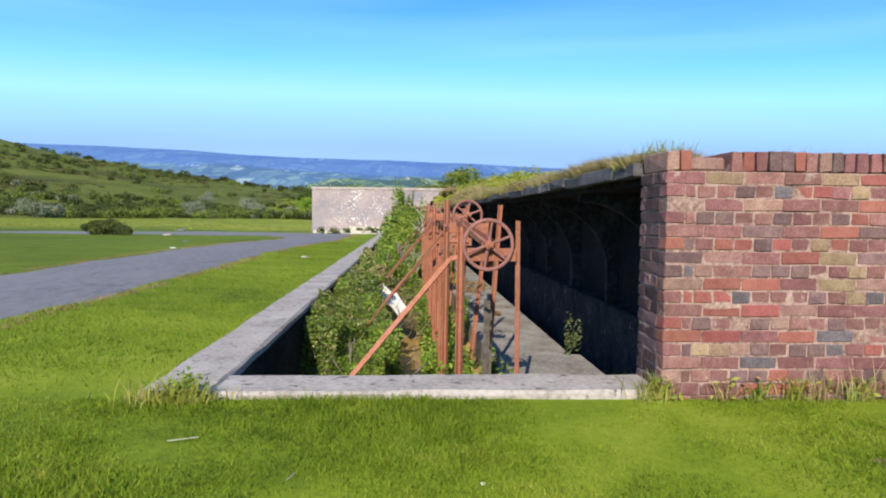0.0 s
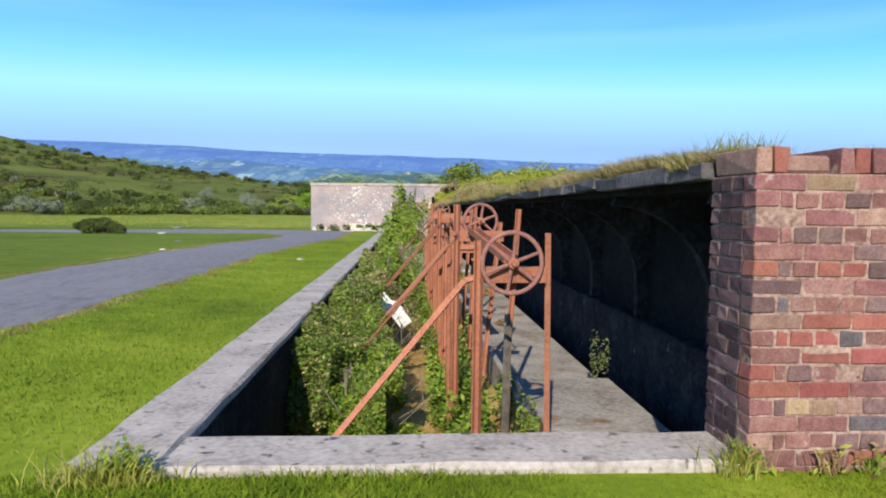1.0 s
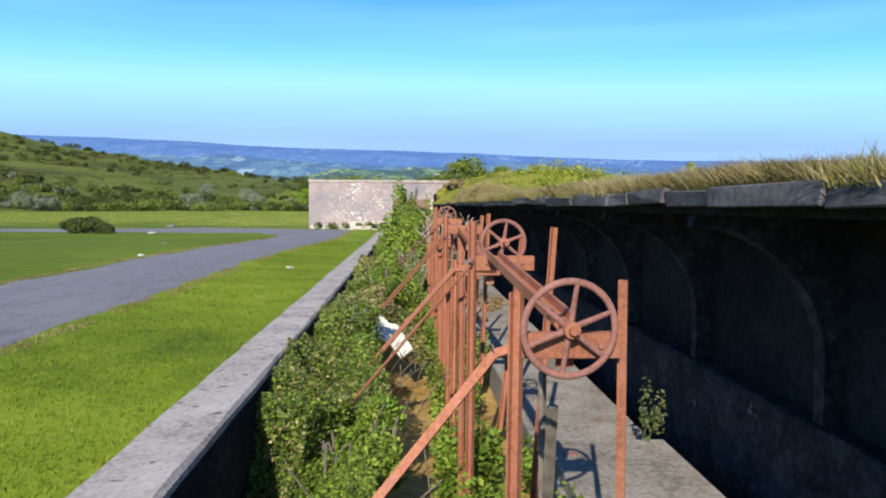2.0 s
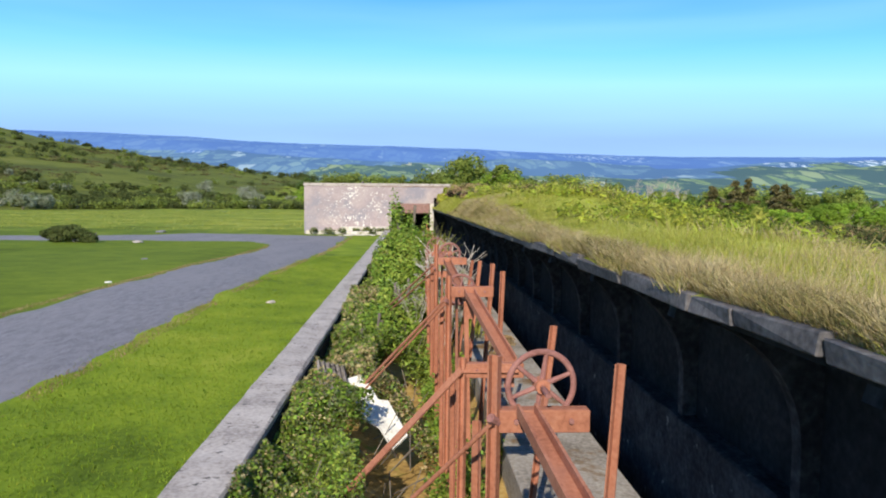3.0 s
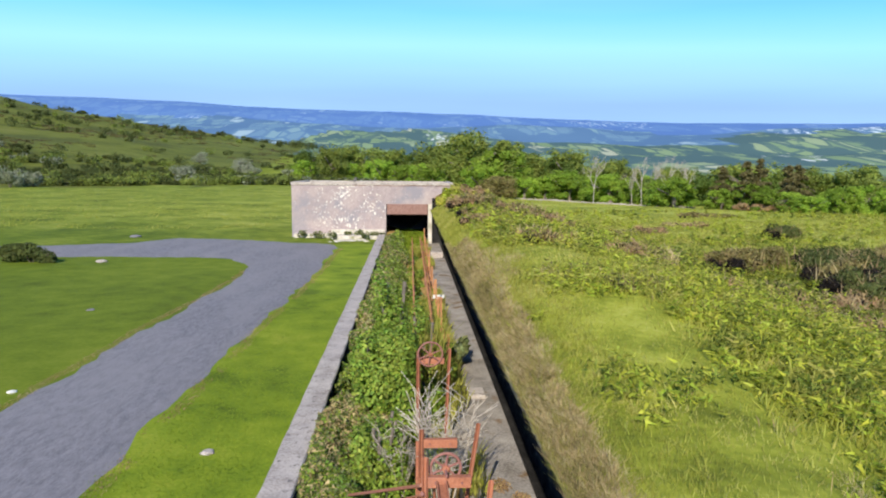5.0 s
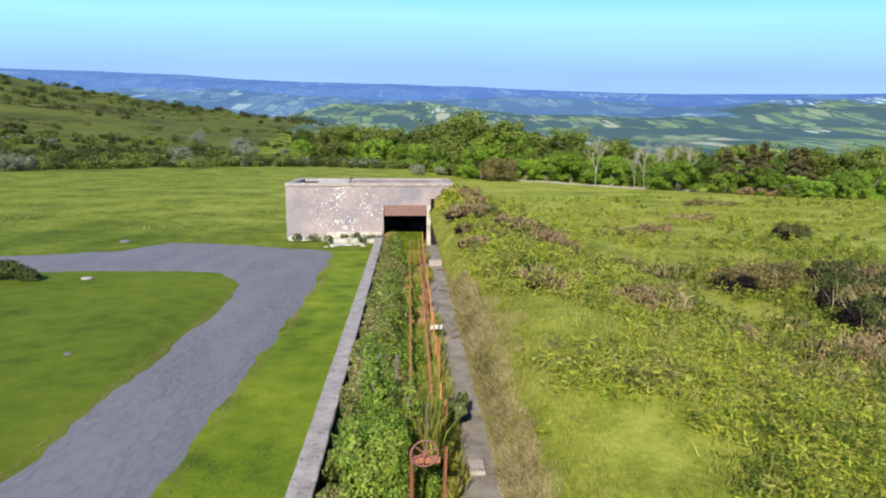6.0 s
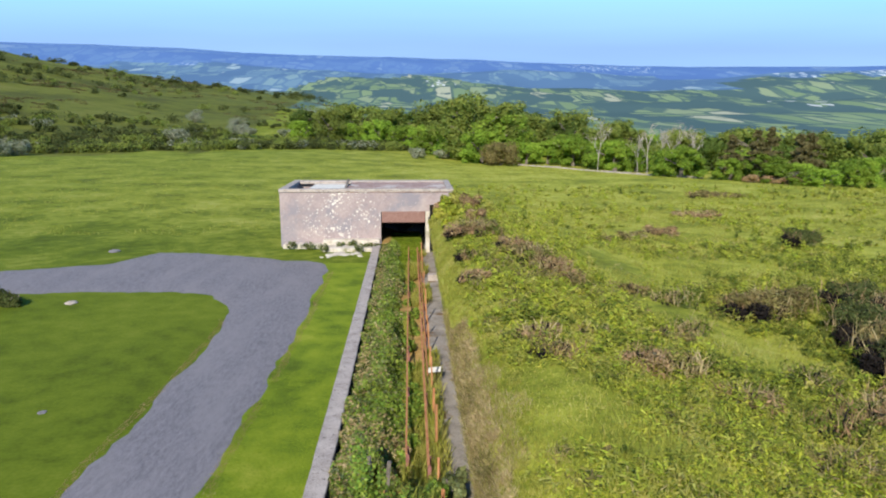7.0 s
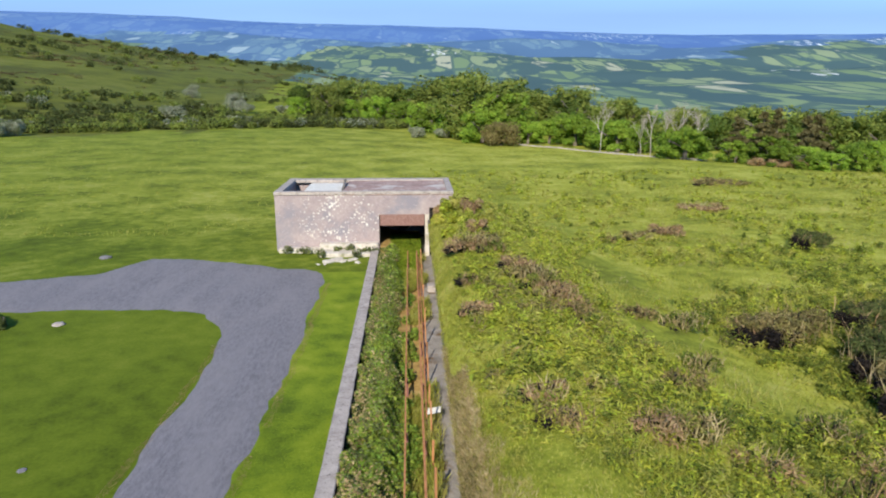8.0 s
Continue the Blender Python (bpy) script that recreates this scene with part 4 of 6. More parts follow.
def rim_mesh(radius, tube_r, seg=40):
    bm = bmesh.new()
    k = 8
    ring = []
    for i in range(seg):
        a = 2 * math.pi * i / seg
        ring.append([bm.verts.new(((radius + tube_r * math.cos(c)) * math.cos(a), tube_r * 0.8 * math.sin(c), (radius + tube_r * math.cos(c)) * math.sin(a)))
                     for c in (2 * math.pi * j / k for j in range(k))])
    for i in range(seg):
        p, q = ring[i], ring[(i + 1) % seg]
        for j in range(k):
            bm.faces.new((p[j], p[(j + 1) % k], q[(j + 1) % k], q[j]))
    for f in bm.faces:
        f.smooth = True
    bmesh.ops.recalc_face_normals(bm, faces=bm.faces)
    return bm


def wheel(frame_ob, at, radius, spokes=6, lean=0.0, turn=0.0):
    """A cast hand wheel: rim, hub and tapered spokes."""
    rim = part("wheel", rim_mesh(radius, 0.014), RUST_DARK, frame_ob, "round cast-iron hand wheel")
    rim.matrix_local = pose(*at, lean, 0, turn)
    hub = bmesh.new()
    tube(hub, (0, -0.035, 0), (0, 0.035, 0), 0.032, 12)
    tube(hub, (0, -0.055, 0), (0, -0.03, 0), 0.018, 6)
    part("hub", hub, RUST, rim)
    for i in range(spokes):
        a = 2 * math.pi * (i + 0.35) / spokes
        bm = bmesh.new()
        d = Vector((math.cos(a), 0, math.sin(a)))
        q = d.to_track_quat("Z", "Y").to_matrix().to_4x4()
        bmesh.ops.create_cone(bm, cap_ends=True, segments=8, radius1=0.013, radius2=0.009, depth=radius - 0.02, matrix=Matrix.Translation(d * (radius / 2 + 0.01)) @ q)
        part("spoke", bm, RUST_DARK, rim)
    return rim


def target_frame(y, left_top, right_top, plate_z, wheel_r=0.0, wheel_at=(0, 0), lean=0.06, extra=1, label="rusted steel target frame standing in the pit"):
    """A tall channel post and a leaning angle post with a cross plate, guide posts, and its winding wheel where it has one."""
    f = thing("target_frame", label, "target frame", "target frames", at=(-0.82, y, -1.0))
    lx, rx = -0.24, 0.24
    part("post", channel((lx, 0, -0.1), (lx + 0.01, 0.01, left_top + 1.0), 0.048, 0.035, 0.007, 0.15), RUST, f)
    part("post", angle_bar((rx - 0.07, 0, 0.2), (rx + lean, 0.03, right_top + 1.0), 0.036, 0.007, 2.2), RUST, f)
    if extra > 0:
        part("guide_post", angle_bar((lx - 0.03, 0.3, -0.1), (lx - 0.03, 0.3, plate_z + 0.9), 0.035, 0.006, 0.2), RUST, f)
    if extra > 1:
        part("guide_post", angle_bar((lx + 0.09, 0.2, -0.1), (lx + 0.07, 0.22, plate_z + 0.95), 0.035, 0.006, 1.5), RUST, f)
        part("guide_post", angle_bar((lx + 0.2, 0.1, -0.1), (lx + 0.14, 0.05, plate_z + 0.9), 0.04, 0.006, 0.9), RUST, f)
    part("cross_plate", boxed(lx + 0.02, lx + 0.40, -0.028, -0.016, plate_z + 0.95, plate_z + 1.045, 0.003), RUST, f)
    part("cross_flange", boxed(lx + 0.02, lx + 0.40, -0.014, 0.045, plate_z + 1.032, plate_z + 1.044, 0.003), RUST, f)
    for bx in (-0.15, 0.08):
        part("bolt", tube(bmesh.new(), (bx, -0.04, plate_z + 1.0), (bx, -0.02, plate_z + 1.0), 0.012, 6), RUST_DARK, f)
    if wheel_r:
        wx, wz = wheel_at[0], wheel_at[1] + 1.0
        wheel(f, (wx, -0.07 if wheel_r > 0.15 else 0.07, wz), wheel_r, 6, 0, 6)
        part("axle", tube(bmesh.new(), (wx, -0.09, wz), (wx, 0.16, wz), 0.013, 8), RUST_DARK, f)
    return f


target_frame(1.17, 0.90, 0.945, 0.70, 0.178, (-0.05, 0.772), -0.08, 0)
target_frame(3.0, 1.13, 1.09, 0.86, 0.145, (-0.03, 0.985), 0.05, 1)
target_frame(4.64, 0.74, 0.95, 0.66, 0, (0, 0), 0.12, 1)
target_frame(6.3, 1.1, 1.14, 0.96, 0, (0, 0), 0.0, 2)
target_frame(7.5, 0.62, 1.1, 0.7, 0.155, (-0.05, 0.83), 0.06, 1)
target_frame(9.2, 1.2, 0.98, 0.98, 0.135, (-0.06, 1.07), 0.1, 2)
target_frame(10.9, 0.78, 0.84, 0.62, 0, (0, 0), 0.16, 1, "rusted steel target frame caught in a dead bush")
target_frame(13.85, 0.86, 0.9, 0.72, 0.19, (-0.06, 0.84), 0.0, 0, "rusted target frame with hand wheel wrapped in leaves")

# long channels between the frames, their troughs upwards
for a, b, w in (((-0.86, 1.22, 0.76), (-0.93, 2.96, 0.89), 0.085), ((-0.74, 4.72, 0.68), (-0.88, 6.26, 0.94), 0.1), ((-0.86, 6.36, 0.86), (-0.88, 7.46, 0.8), 0.085), ((-0.87, 7.56, 0.82), (-0.92, 9.16, 0.96), 0.095)):
    o = thing("channel_beam", "rusted steel channel laid between target frames", "beam", "channel beams")
    part("web", channel(a, b, w, 0.05, 0.012, 0.0), RUST, o)
    part("end_cleat", flat_bar(Vector(a) + Vector((0, 0, -0.16)), Vector(a) + Vector((0, 0, 0.02)), 0.07, 0.01), RUST, o)

# stays down to the western bank
for a, k, b, flat in (((-1.06, 1.2, 0.68), (-1.14, 1.19, 0.66), (-2.05, 1.0, -0.42), 1), ((-0.7, 4.6, 0.67), (-1.07, 4.62, 0.665), (-1.97, 4.95, -0.42), 1), ((-1.06, 2.98, 0.86), None, (-2.05, 3.77, -0.45), 0),
                      ((-1.0, 6.32, 0.93), (-1.07, 6.34, 0.9), (-2.13, 7.5, -0.46), 1), ((-1.07, 6.3, 0.86), None, (-2.1, 7.3, -0.45), 0), ((-1.02, 9.2, 0.95), (-1.1, 9.25, 0.92), (-2.14, 11.6, -0.36), 1), ((-1.07, 9.2, 0.86), None, (-2.12, 11.2, -0.36), 0)):
    o = thing("stay", "rusted flat steel stay leaning to the bank" if flat else "thin rusted steel stay rod", "stay", "frame stays")
    if flat:
        wd = 0.036 if a[1] < 2 else (0.05 if a[1] < 5 else 0.03)
        part("bent_end", flat_bar(a, k, wd, 0.014, -0.9), RUST, o)
        part("bar", flat_bar(k, b, wd, 0.014, -0.9), RUST, o)
    else:
        bm = bmesh.new()
        tube(bm, a, b, 0.0105, 8)
        part("rod", bm, RUST, o)
        bm = bmesh.new()
        tube(bm, Vector(a) + Vector((-0.02, -0.02, 0.02)), Vector(a) + Vector((0.03, 0.02, -0.02)), 0.02, 8)
        part("eye", bm, RUST_DARK, o)

# long rails and stub posts toward the shed
for x, y0, y1, z, w in ((-1.06, 19.5, 42.2, -0.30, 0.04), (-0.6, 19.0, 42.0, -0.28, 0.05), (-0.5, 24, 41.5, -0.36, 0.035)):
    o = thing("rail", "long rusted steel rail running down the pit", "rail", "pit rails")
    n_ = int((y1 - y0) / 3.1)
    for i in range(n_):
        a0, a1 = y0 + (y1 - y0) * i / n_, y0 + (y1 - y0) * (i + 1) / n_
        wob = 0.004 * math.sin(i * 2.1)
        part("length", angle_bar((x + wob, a0, z + 0.02 * math.sin(i)), (x + 0.004 * math.sin((i + 1) * 2.1), a1 - 0.01, z + 0.02 * math.sin(i + 1)), w, 0.012, 0.15), RUST_RAIL, o)
        part("chair", boxed(x - 0.03, x + 0.05, a0 + 0.3, a0 + 0.38, z - 0.6, z), RUST_DARK, o)
for i in range(15):
    y = 17.0 + 1.6 * i
    ht = (0.35, 0.1, 0.5, 0.2, 0.42, 0.15)[i % 6]
    o = thing("stub_post", "short rusted angle-iron post beside the walkway", "post", "stub posts", at=(-0.42, y, FLOOR - 0.3))
    part("shaft", angle_bar((0, 0, 0), (0.05 * math.sin(i * 3), 0.04 * math.cos(i * 2), 0.3 + 0.65 + ht), 0.045, 0.007, 0.8), RUST_RAIL, o)
    part("foot", boxed(-0.03, 0.07, -0.04, 0.06, 0.28, 0.31), RUST_DARK, o)

# things lying about in the pit
def slab(name, pts, thick, material, label, category):
    bm = bmesh.new()
    top = [bm.verts.new(p) for p in pts]
    nrm = (Vector(pts[1]) - Vector(pts[0])).cross(Vector(pts[2]) - Vector(pts[0])).normalized() * thick
    low = [bm.verts.new(Vector(p) - nrm) for p in pts]
    bm.faces.new(top)
    bm.faces.new(low[::-1])
    for i in range(len(pts)):
        j = (i + 1) % len(pts)
        bm.faces.new((top[i], low[i], low[j], top[j]))
    bmesh.ops.recalc_face_normals(bm, faces=bm.faces)
    return tagged(part(name, bm, material), label, category)


slab("board", [(-2.08, 7.3, -0.12), (-1.9, 7.36, -0.08), (-1.72, 6.98, -0.24), (-1.62, 7.0, -0.26), (-1.42, 6.66, -0.5), (-1.56, 6.44, -0.56), (-1.7, 6.66, -0.42), (-1.84, 6.72, -0.36)], 0.02, WHITE,
     "broken white painted board lying in the brambles", "board")
o = thing("corrugated_sheet", "torn grey corrugated sheet half hidden by brambles", "sheet")
bm = bmesh.new()
rows_ = []
for i in range(13):
    rows_.append([bm.verts.new((-2.38 + 0.024 * i + 0.14 * k, 7.3 - 0.6 * k + 0.01 * i, 0.1 - 0.25 * k + (0.014 if i % 2 else -0.014) - 0.008 * i)) for k in (0, 0.5, 1.0)])
for p, q in zip(rows_, rows_[1:]):
    for k in range(2):
        bm.faces.new((p[k], q[k], q[k + 1], p[k + 1]))
bmesh.ops.solidify(bm, geom=list(bm.faces), thickness=0.004)
part("sheet", bm, CONCRETE, o)
o = thing("pulley_wheel", "dark fallen pulley wheel on the walkway", "wheel", at=(-0.3, 3.3, FLOOR + 0.08))
w_ = part("rim", rim_mesh(0.11, 0.02, 28), RUST_DARK, o)
w_.rotation_euler = (radians(84), 0, 0)
part("hub", tube(bmesh.new(), (0, 0, -0.03), (0, 0, 0.05), 0.03, 10), RUST_DARK, o)
o = thing("timber", "dark rotten timber leaning among the frames", "timber", at=(-0.78, 1.9, -1.0))
part("plank", flat_bar((0, 0.1, 0), (-0.02, -0.2, 1.3), 0.045, 0.03, 0.6), BARK, o)
o = thing("timber", "dark rotten timber leaning among the frames", "timber", at=(-0.7, 2.25, -1.0))
part("plank", flat_bar((0, 0.1, 0), (0.02, 0.3, 1.25), 0.04, 0.03, 0.9), BARK, o)
slab("sign_plate", [(-0.5, 24.0, -0.26), (-0.14, 24.15, -0.28), (-0.12, 24.36, -0.22), (-0.48, 24.22, -0.2)], 0.02, WHITE, "white painted plate across the pit rail", "plate")
for (x, y, z, sx, sy, sz) in ((0.1, 36.2, FLOOR, 0.6, 0.45, 0.3), (0.1, 16.2, FLOOR, 0.3, 0.5, 0.08)):
    tagged(part("concrete_block", boxed(x - sx / 2, x + sx / 2, y - sy / 2, y + sy / 2, z, z + sz, 0.02), CONCRETE), "pale loose concrete block on the walkway", "block", "concrete blocks")

# ---- plants ----
def clump_faces(rng, n, centre, radii, shell=0.55):
    """Points in the shell of a clump, and the outward direction at each."""
    d = rng.normal(size=(n, 3))
    d /= np.linalg.norm(d, axis=1)[:, None]
    r = (shell + (1 - shell) * rng.random(n)) ** 0.8
    return np.asarray(centre) + d * r[:, None] * np.asarray(radii), d


def clump_points(rng, n, centre, radii, shell=0.55):
    return clump_faces(rng, n, centre, radii, shell)[0]


def bank_height(x, y):
    """The top of the brambles in the pit."""
    fill = smooth01(2.5, 3.5, y)
    west = smooth01(-1.15, -1.75, x)
    z = -0.66 + 0.54 * west + 0.16 * wave(x, y, 2.6, 31) + 0.12 * wave(x, y, 6, 32) + 0.05 * wave(x, y, 13, 37)
    z = z - (1 - fill) * 0.9 * smooth01(-2.0, -2.4, x)
    return z - 0.05 * smooth01(17, 24, y)


def pit_plants():
    g = np.random.default_rng(17)
    n = 400000
    y = 2.2 + 40 * g.random(n) ** 1.9
    x = -2.5 + 1.55 * g.random(n) ** 1.2
    keep = (g.random(n) < 0.18 + 0.82 * smooth01(-1.05, -1.7, x)) & ((y > 2.9) | (x > -2.3)) & (y > 2.4 + 0.4 * np.sin(x * 5))
    x, y = x[keep], y[keep]
    bare = ((x > -2.44) & (x < -1.95) & (y > 6.5) & (y < 7.45)) | ((x > -2.2) & (x < -1.3) & (y > 6.2) & (y < 7.2) & (np.abs((x + 1.75) * 1.0 + (y - 6.9) * 0.62) < 0.3)) | ((x > -1.62 + 0.12 * wave(x, y, 2.5, 38)) & (y < 5.6)) | ((wave(x, y, 1.5, 33) > 0.12) & (x > -1.8) & (y < 10)) | (wave(x, y, 1.9, 34) > 0.62)
    x, y = x[~bare], y[~bare]
    z = bank_height(x, y) - 0.34 * g.random(len(x)) ** 2 + 0.04
    sz = np.where(y < 6, 0.021, np.where(y < 10, 0.026, np.where(y < 18, 0.04, 0.062))) * g.uniform(0.5, 1.4, len(x))
    kind_ = g.random(len(x)) + 0.3 * wave(x, y, 1.1, 36) + 0.22 * smooth01(-1.85, -2.25, x) - 0.1
    for sel, m_, lab in ((kind_ < 0.55, LEAF, "dense green bramble and ivy leaves filling the pit"), ((kind_ >= 0.55) & (kind_ < 0.86), DARKLEAF, "dark ivy leaves filling the pit"),
                         (kind_ >= 0.86, STRAW, "withered brown bramble leaves in the pit")):
        for near, k in ((y < 7.5, 4), (y >= 7.5, 3)):
            pick = sel & near
            tagged(quads("brambles", np.c_[x, y, z][pick], sz[pick] * (1.0 if k == 4 else 1.15), m_, None, 0.9, g, 1.6, None, k), lab, "brambles", kind="stuff")
    # first bramble bush
    c = np.concatenate([clump_points(g, 1100, (-1.8 + g.uniform(-0.34, 0.34), 3.05 + g.uniform(-0.4, 0.5), -0.5 + g.uniform(-0.35, 0.2)), np.array((0.17, 0.2, 0.15)) * g.uniform(0.6, 1.3), 0.4) for _ in range(17)])
    c = c[(c[:, 0] > -2.42) & (c[:, 2] > -1.0)]
    b = thing("bramble_bush", "leafy bramble bush at the near end of the pit", "bush")
    quads("foliage", c, 0.024 * g.uniform(0.5, 1.5, len(c)), LEAF, b, 0.9, g)
    stems = bmesh.new()
    for i in range(14):
        p = Vector((-1.85 + g.uniform(-0.2, 0.2), 3.0 + g.uniform(-0.25, 0.25), -1.0))
        tube(stems, p, p + Vector((g.uniform(-0.25, 0.25), g.uniform(-0.3, 0.25), 0.75)), 0.008, 5)
    part("woody_base", stems, BARK, b)
    # yellow flowers and dry stalks
    c = np.concatenate([clump_points(g, 40, (fx, fy, fz), (0.09, 0.12, 0.08), 0.2) for fx, fy, fz in ((-1.72, 10.6, -0.36), (-1.76, 10.5, -0.3))])
    mc = np.concatenate([clump_points(g, 500, (g.uniform(-0.1, 0.36), yy_, FLOOR + 0.02), (0.15, 0.22, 0.05), 0.1) for yy_ in (10.7, 11.0, 11.3, 11.6, 12.0, 12.4, 16.2, 7.4)])
    tagged(quads("walkway_moss", mc[mc[:, 2] > FLOOR], 0.025, DEADFERN, None, 0.9, g), "brown moss and litter on the walkway", "moss", kind="stuff")
    tagged(quads("flowers", c, 0.03, FLOWER, None, 0.9, g), "small yellow flowers in the brambles", "flowers", kind="stuff")
    n = 5200
    y = 2.9 + 38 * g.random(n) ** 1.5
    x = -2.35 + 1.5 * g.random(n)
    keep = (wave(x, y, 2.0, 39) > 0.2) & (y > 8.0)
    tagged(blades("dry_stalks", np.c_[x, y, bank_height(x, y) - 0.15][keep], (0.26 * g.uniform(0.4, 1.3, n))[keep], STRAW, None, g, 0.0022, 1.0), "dry straw stalks standing in the brambles", "stalks", kind="stuff")
    # brown canes
    canes = bmesh.new()
    for i in range(150):
        yy_ = 2.6 + 14 * g.random() ** 1.3
        p = Vector((-1.3 - 0.9 * g.random(), yy_, -0.75 + 0.2 * g.random()))
        tube(canes, p, p + Vector((g.uniform(-0.3, 0.3), g.uniform(-0.4, 0.3), g.uniform(0.05, 0.4))), 0.005, 4)
    tagged(part("bramble_canes", canes, BARK), "tangled brown bramble canes", "canes", kind="stuff")
    # nettles and ferns between the posts
    roots = []
    for i in range(60):
        yy_ = 1.4 + 14 * g.random() ** 1.2
        xx_ = g.choice([-1.12, -1.0, -0.9, -0.62]) + g.uniform(-0.08, 0.08)
        h_ = g.uniform(0.3, 0.7)
        roots.append(clump_points(g, 330, (xx_, yy_, -0.98 + h_ * 0.55), (0.12, 0.16, h_ * 0.55), 0.2))
    c = np.concatenate(roots)
    tagged(quads("nettles", c, 0.032 * g.uniform(0.5, 1.4, len(c)), LEAF, None, 0.6, g), "bright green nettles and ferns between the posts", "nettles", kind="stuff")
    c = np.concatenate([clump_points(g, 300, (-0.95 + g.uniform(-0.3, 0.25), yy_, -0.75 + g.uniform(0, 0.15)), (0.22, 0.3, 0.2), 0.3) for yy_ in g.uniform(12, 42, 46)])
    tagged(quads("rail_weeds", c, 0.07 * g.uniform(0.5, 1.4, len(c)), LEAF, None, 0.6, g), "green weeds between the pit rails", "weeds", kind="stuff")
    n = 30000
    y = 12 + 30 * g.random(n)
    x = np.where(g.random(n) < 0.75, -1.15 + 0.75 * g.random(n), -0.42 + 0.3 * g.random(n) ** 3)
    zz = np.where(x < -0.47, -0.95 + 0.3 * smooth01(20, 36, y), FLOOR)
    keep = wave(x, y, 1.4, 35) > -0.1
    tagged(blades("pit_grass", np.c_[x, y, zz][keep], 0.32 * g.uniform(0.4, 1.3, n)[keep], ROOFGRASS, None, g, 0.007, 0.7), "straggling grass growing along the pit rails", "grass", kind="stuff")
    n = 14000
    y = 38 + 7.6 * g.random(n)
    x = -2.4 + 2.0 * g.random(n)
    zz = -0.68 + 0.4 * smooth01(38, 45, y)
    tagged(blades("turf", np.c_[x, y, zz], 0.2 * g.uniform(0.5, 1.2, n), BLADE, None, g, 0.02, 0.8), "green turf in the mouth of the shed", "grass", kind="stuff")


pit_plants()


def shrub(at, radii, n, leaf, size, name, label, category, seed, clumps=9, stems=True, wood=None, group="", aspect=1.6, spread=0.6):
    g = np.random.default_rng(seed)
    s = thing(name, label, category, group, at=at)
    pts, dirs = [], []
    for i in range(clumps):
        c = np.array([g.uniform(-spread, spread), g.uniform(-spread, spread), g.uniform(0.25, 0.75)]) * (radii[0], radii[1], radii[2] * 1.25)
        q, f = clump_faces(g, n // clumps, c, np.array(radii) * (0.45, 0.45, 0.35) * g.uniform(0.7, 1.2), 0.55)
        pts.append(q)
        dirs.append(f)
    c = np.concatenate(pts)
    c[:, 2] = np.maximum(c[:, 2], 0.02)
    quads("foliage", c, size * g.uniform(0.6, 1.4, len(c)), leaf, s, 0.6, g, aspect, np.concatenate(dirs))
    if stems:
        bm = bmesh.new()
        for i in range(7):
            a = g.uniform(0, 6.28)
            tube(bm, (0, 0, -0.1), (radii[0] * 0.5 * math.cos(a), radii[1] * 0.5 * math.sin(a), radii[2] * g.uniform(0.6, 1.1)), 0.012 + 0.01 * radii[2], 5)
        part("woody_base", bm, wood or BARK, s)
    return s


shrub((-1.6, 14.6, -0.9), (0.62, 0.85, 1.75), 16000, LEAF, 0.045, "pit_shrub", "tall leafy green shrub growing out of the pit", "shrub", 3, 14)
shrub((-1.95, 9.8, -0.8), (0.38, 0.6, 0.95), 6000, LEAF, 0.036, "pit_shrub", "leafy green shrub against the pit wall", "shrub", 4, 11)
shrub((-1.6, 12.4, -0.9), (0.45, 0.7, 1.15), 6500, LEAF, 0.04, "pit_shrub", "leafy green shrub growing between the stays", "shrub", 5, 11)
shrub((-0.85, 16.4, -0.9), (0.75, 0.9, 1.0), 10000, LEAF, 0.05, "pit_shrub", "broad leafy shrub covering the rails", "shrub", 6, 12)
shrub((-1.8, 16.2, -0.8), (0.55, 0.8, 0.95), 8000, LEAF, 0.05, "pit_shrub", "leafy shrub beside the pit wall", "shrub", 7, 11)
shrub((-0.8, 15.1, -0.9), (0.38, 0.5, 0.9), 5000, LEAF, 0.045, "pit_shrub", "leafy shrub behind the hand wheel", "shrub", 11, 11)
shrub((-0.62, 17.8, -0.9), (0.42, 0.7, 0.85), 5000, LEAF, 0.05, "pit_shrub", "leafy shrub over the start of the rails", "shrub", 12, 11)
shrub((-0.15, 18.2, FLOOR), (0.3, 0.5, 0.5), 1200, DARKLEAF, 0.08, "pit_shrub", "dark leafy shrub spilling on the walkway", "shrub", 8, 8)
shrub((0.38, 3.62, FLOOR), (0.1, 0.14, 0.5), 260, DARKLEAF, 0.026, "weed", "leafy dark weed on the walkway edge", "weed", 9, 5, False)


for k_, (x_, y_, r_) in enumerate(((-7.2, 41.7, 0.35), (-6.3, 41.6, 0.6), (-4.6, 41.6, 0.3), (-4.1, 41.7, 0.35), (-3.1, 41.4, 0.35), (-5.4, 40.8, 0.3), (-3.6, 40.7, 0.3), (-2.7, 41.2, 0.35))):
    shrub((x_, y_, float(height(x_, y_)) - 0.03), (r_, 0.3, 0.42), 300, DARKLEAF, 0.06, "shed_weed", "ragged green weeds at the foot of the shed", "weed", 500 + k_, 8, False, None, "shed weeds")


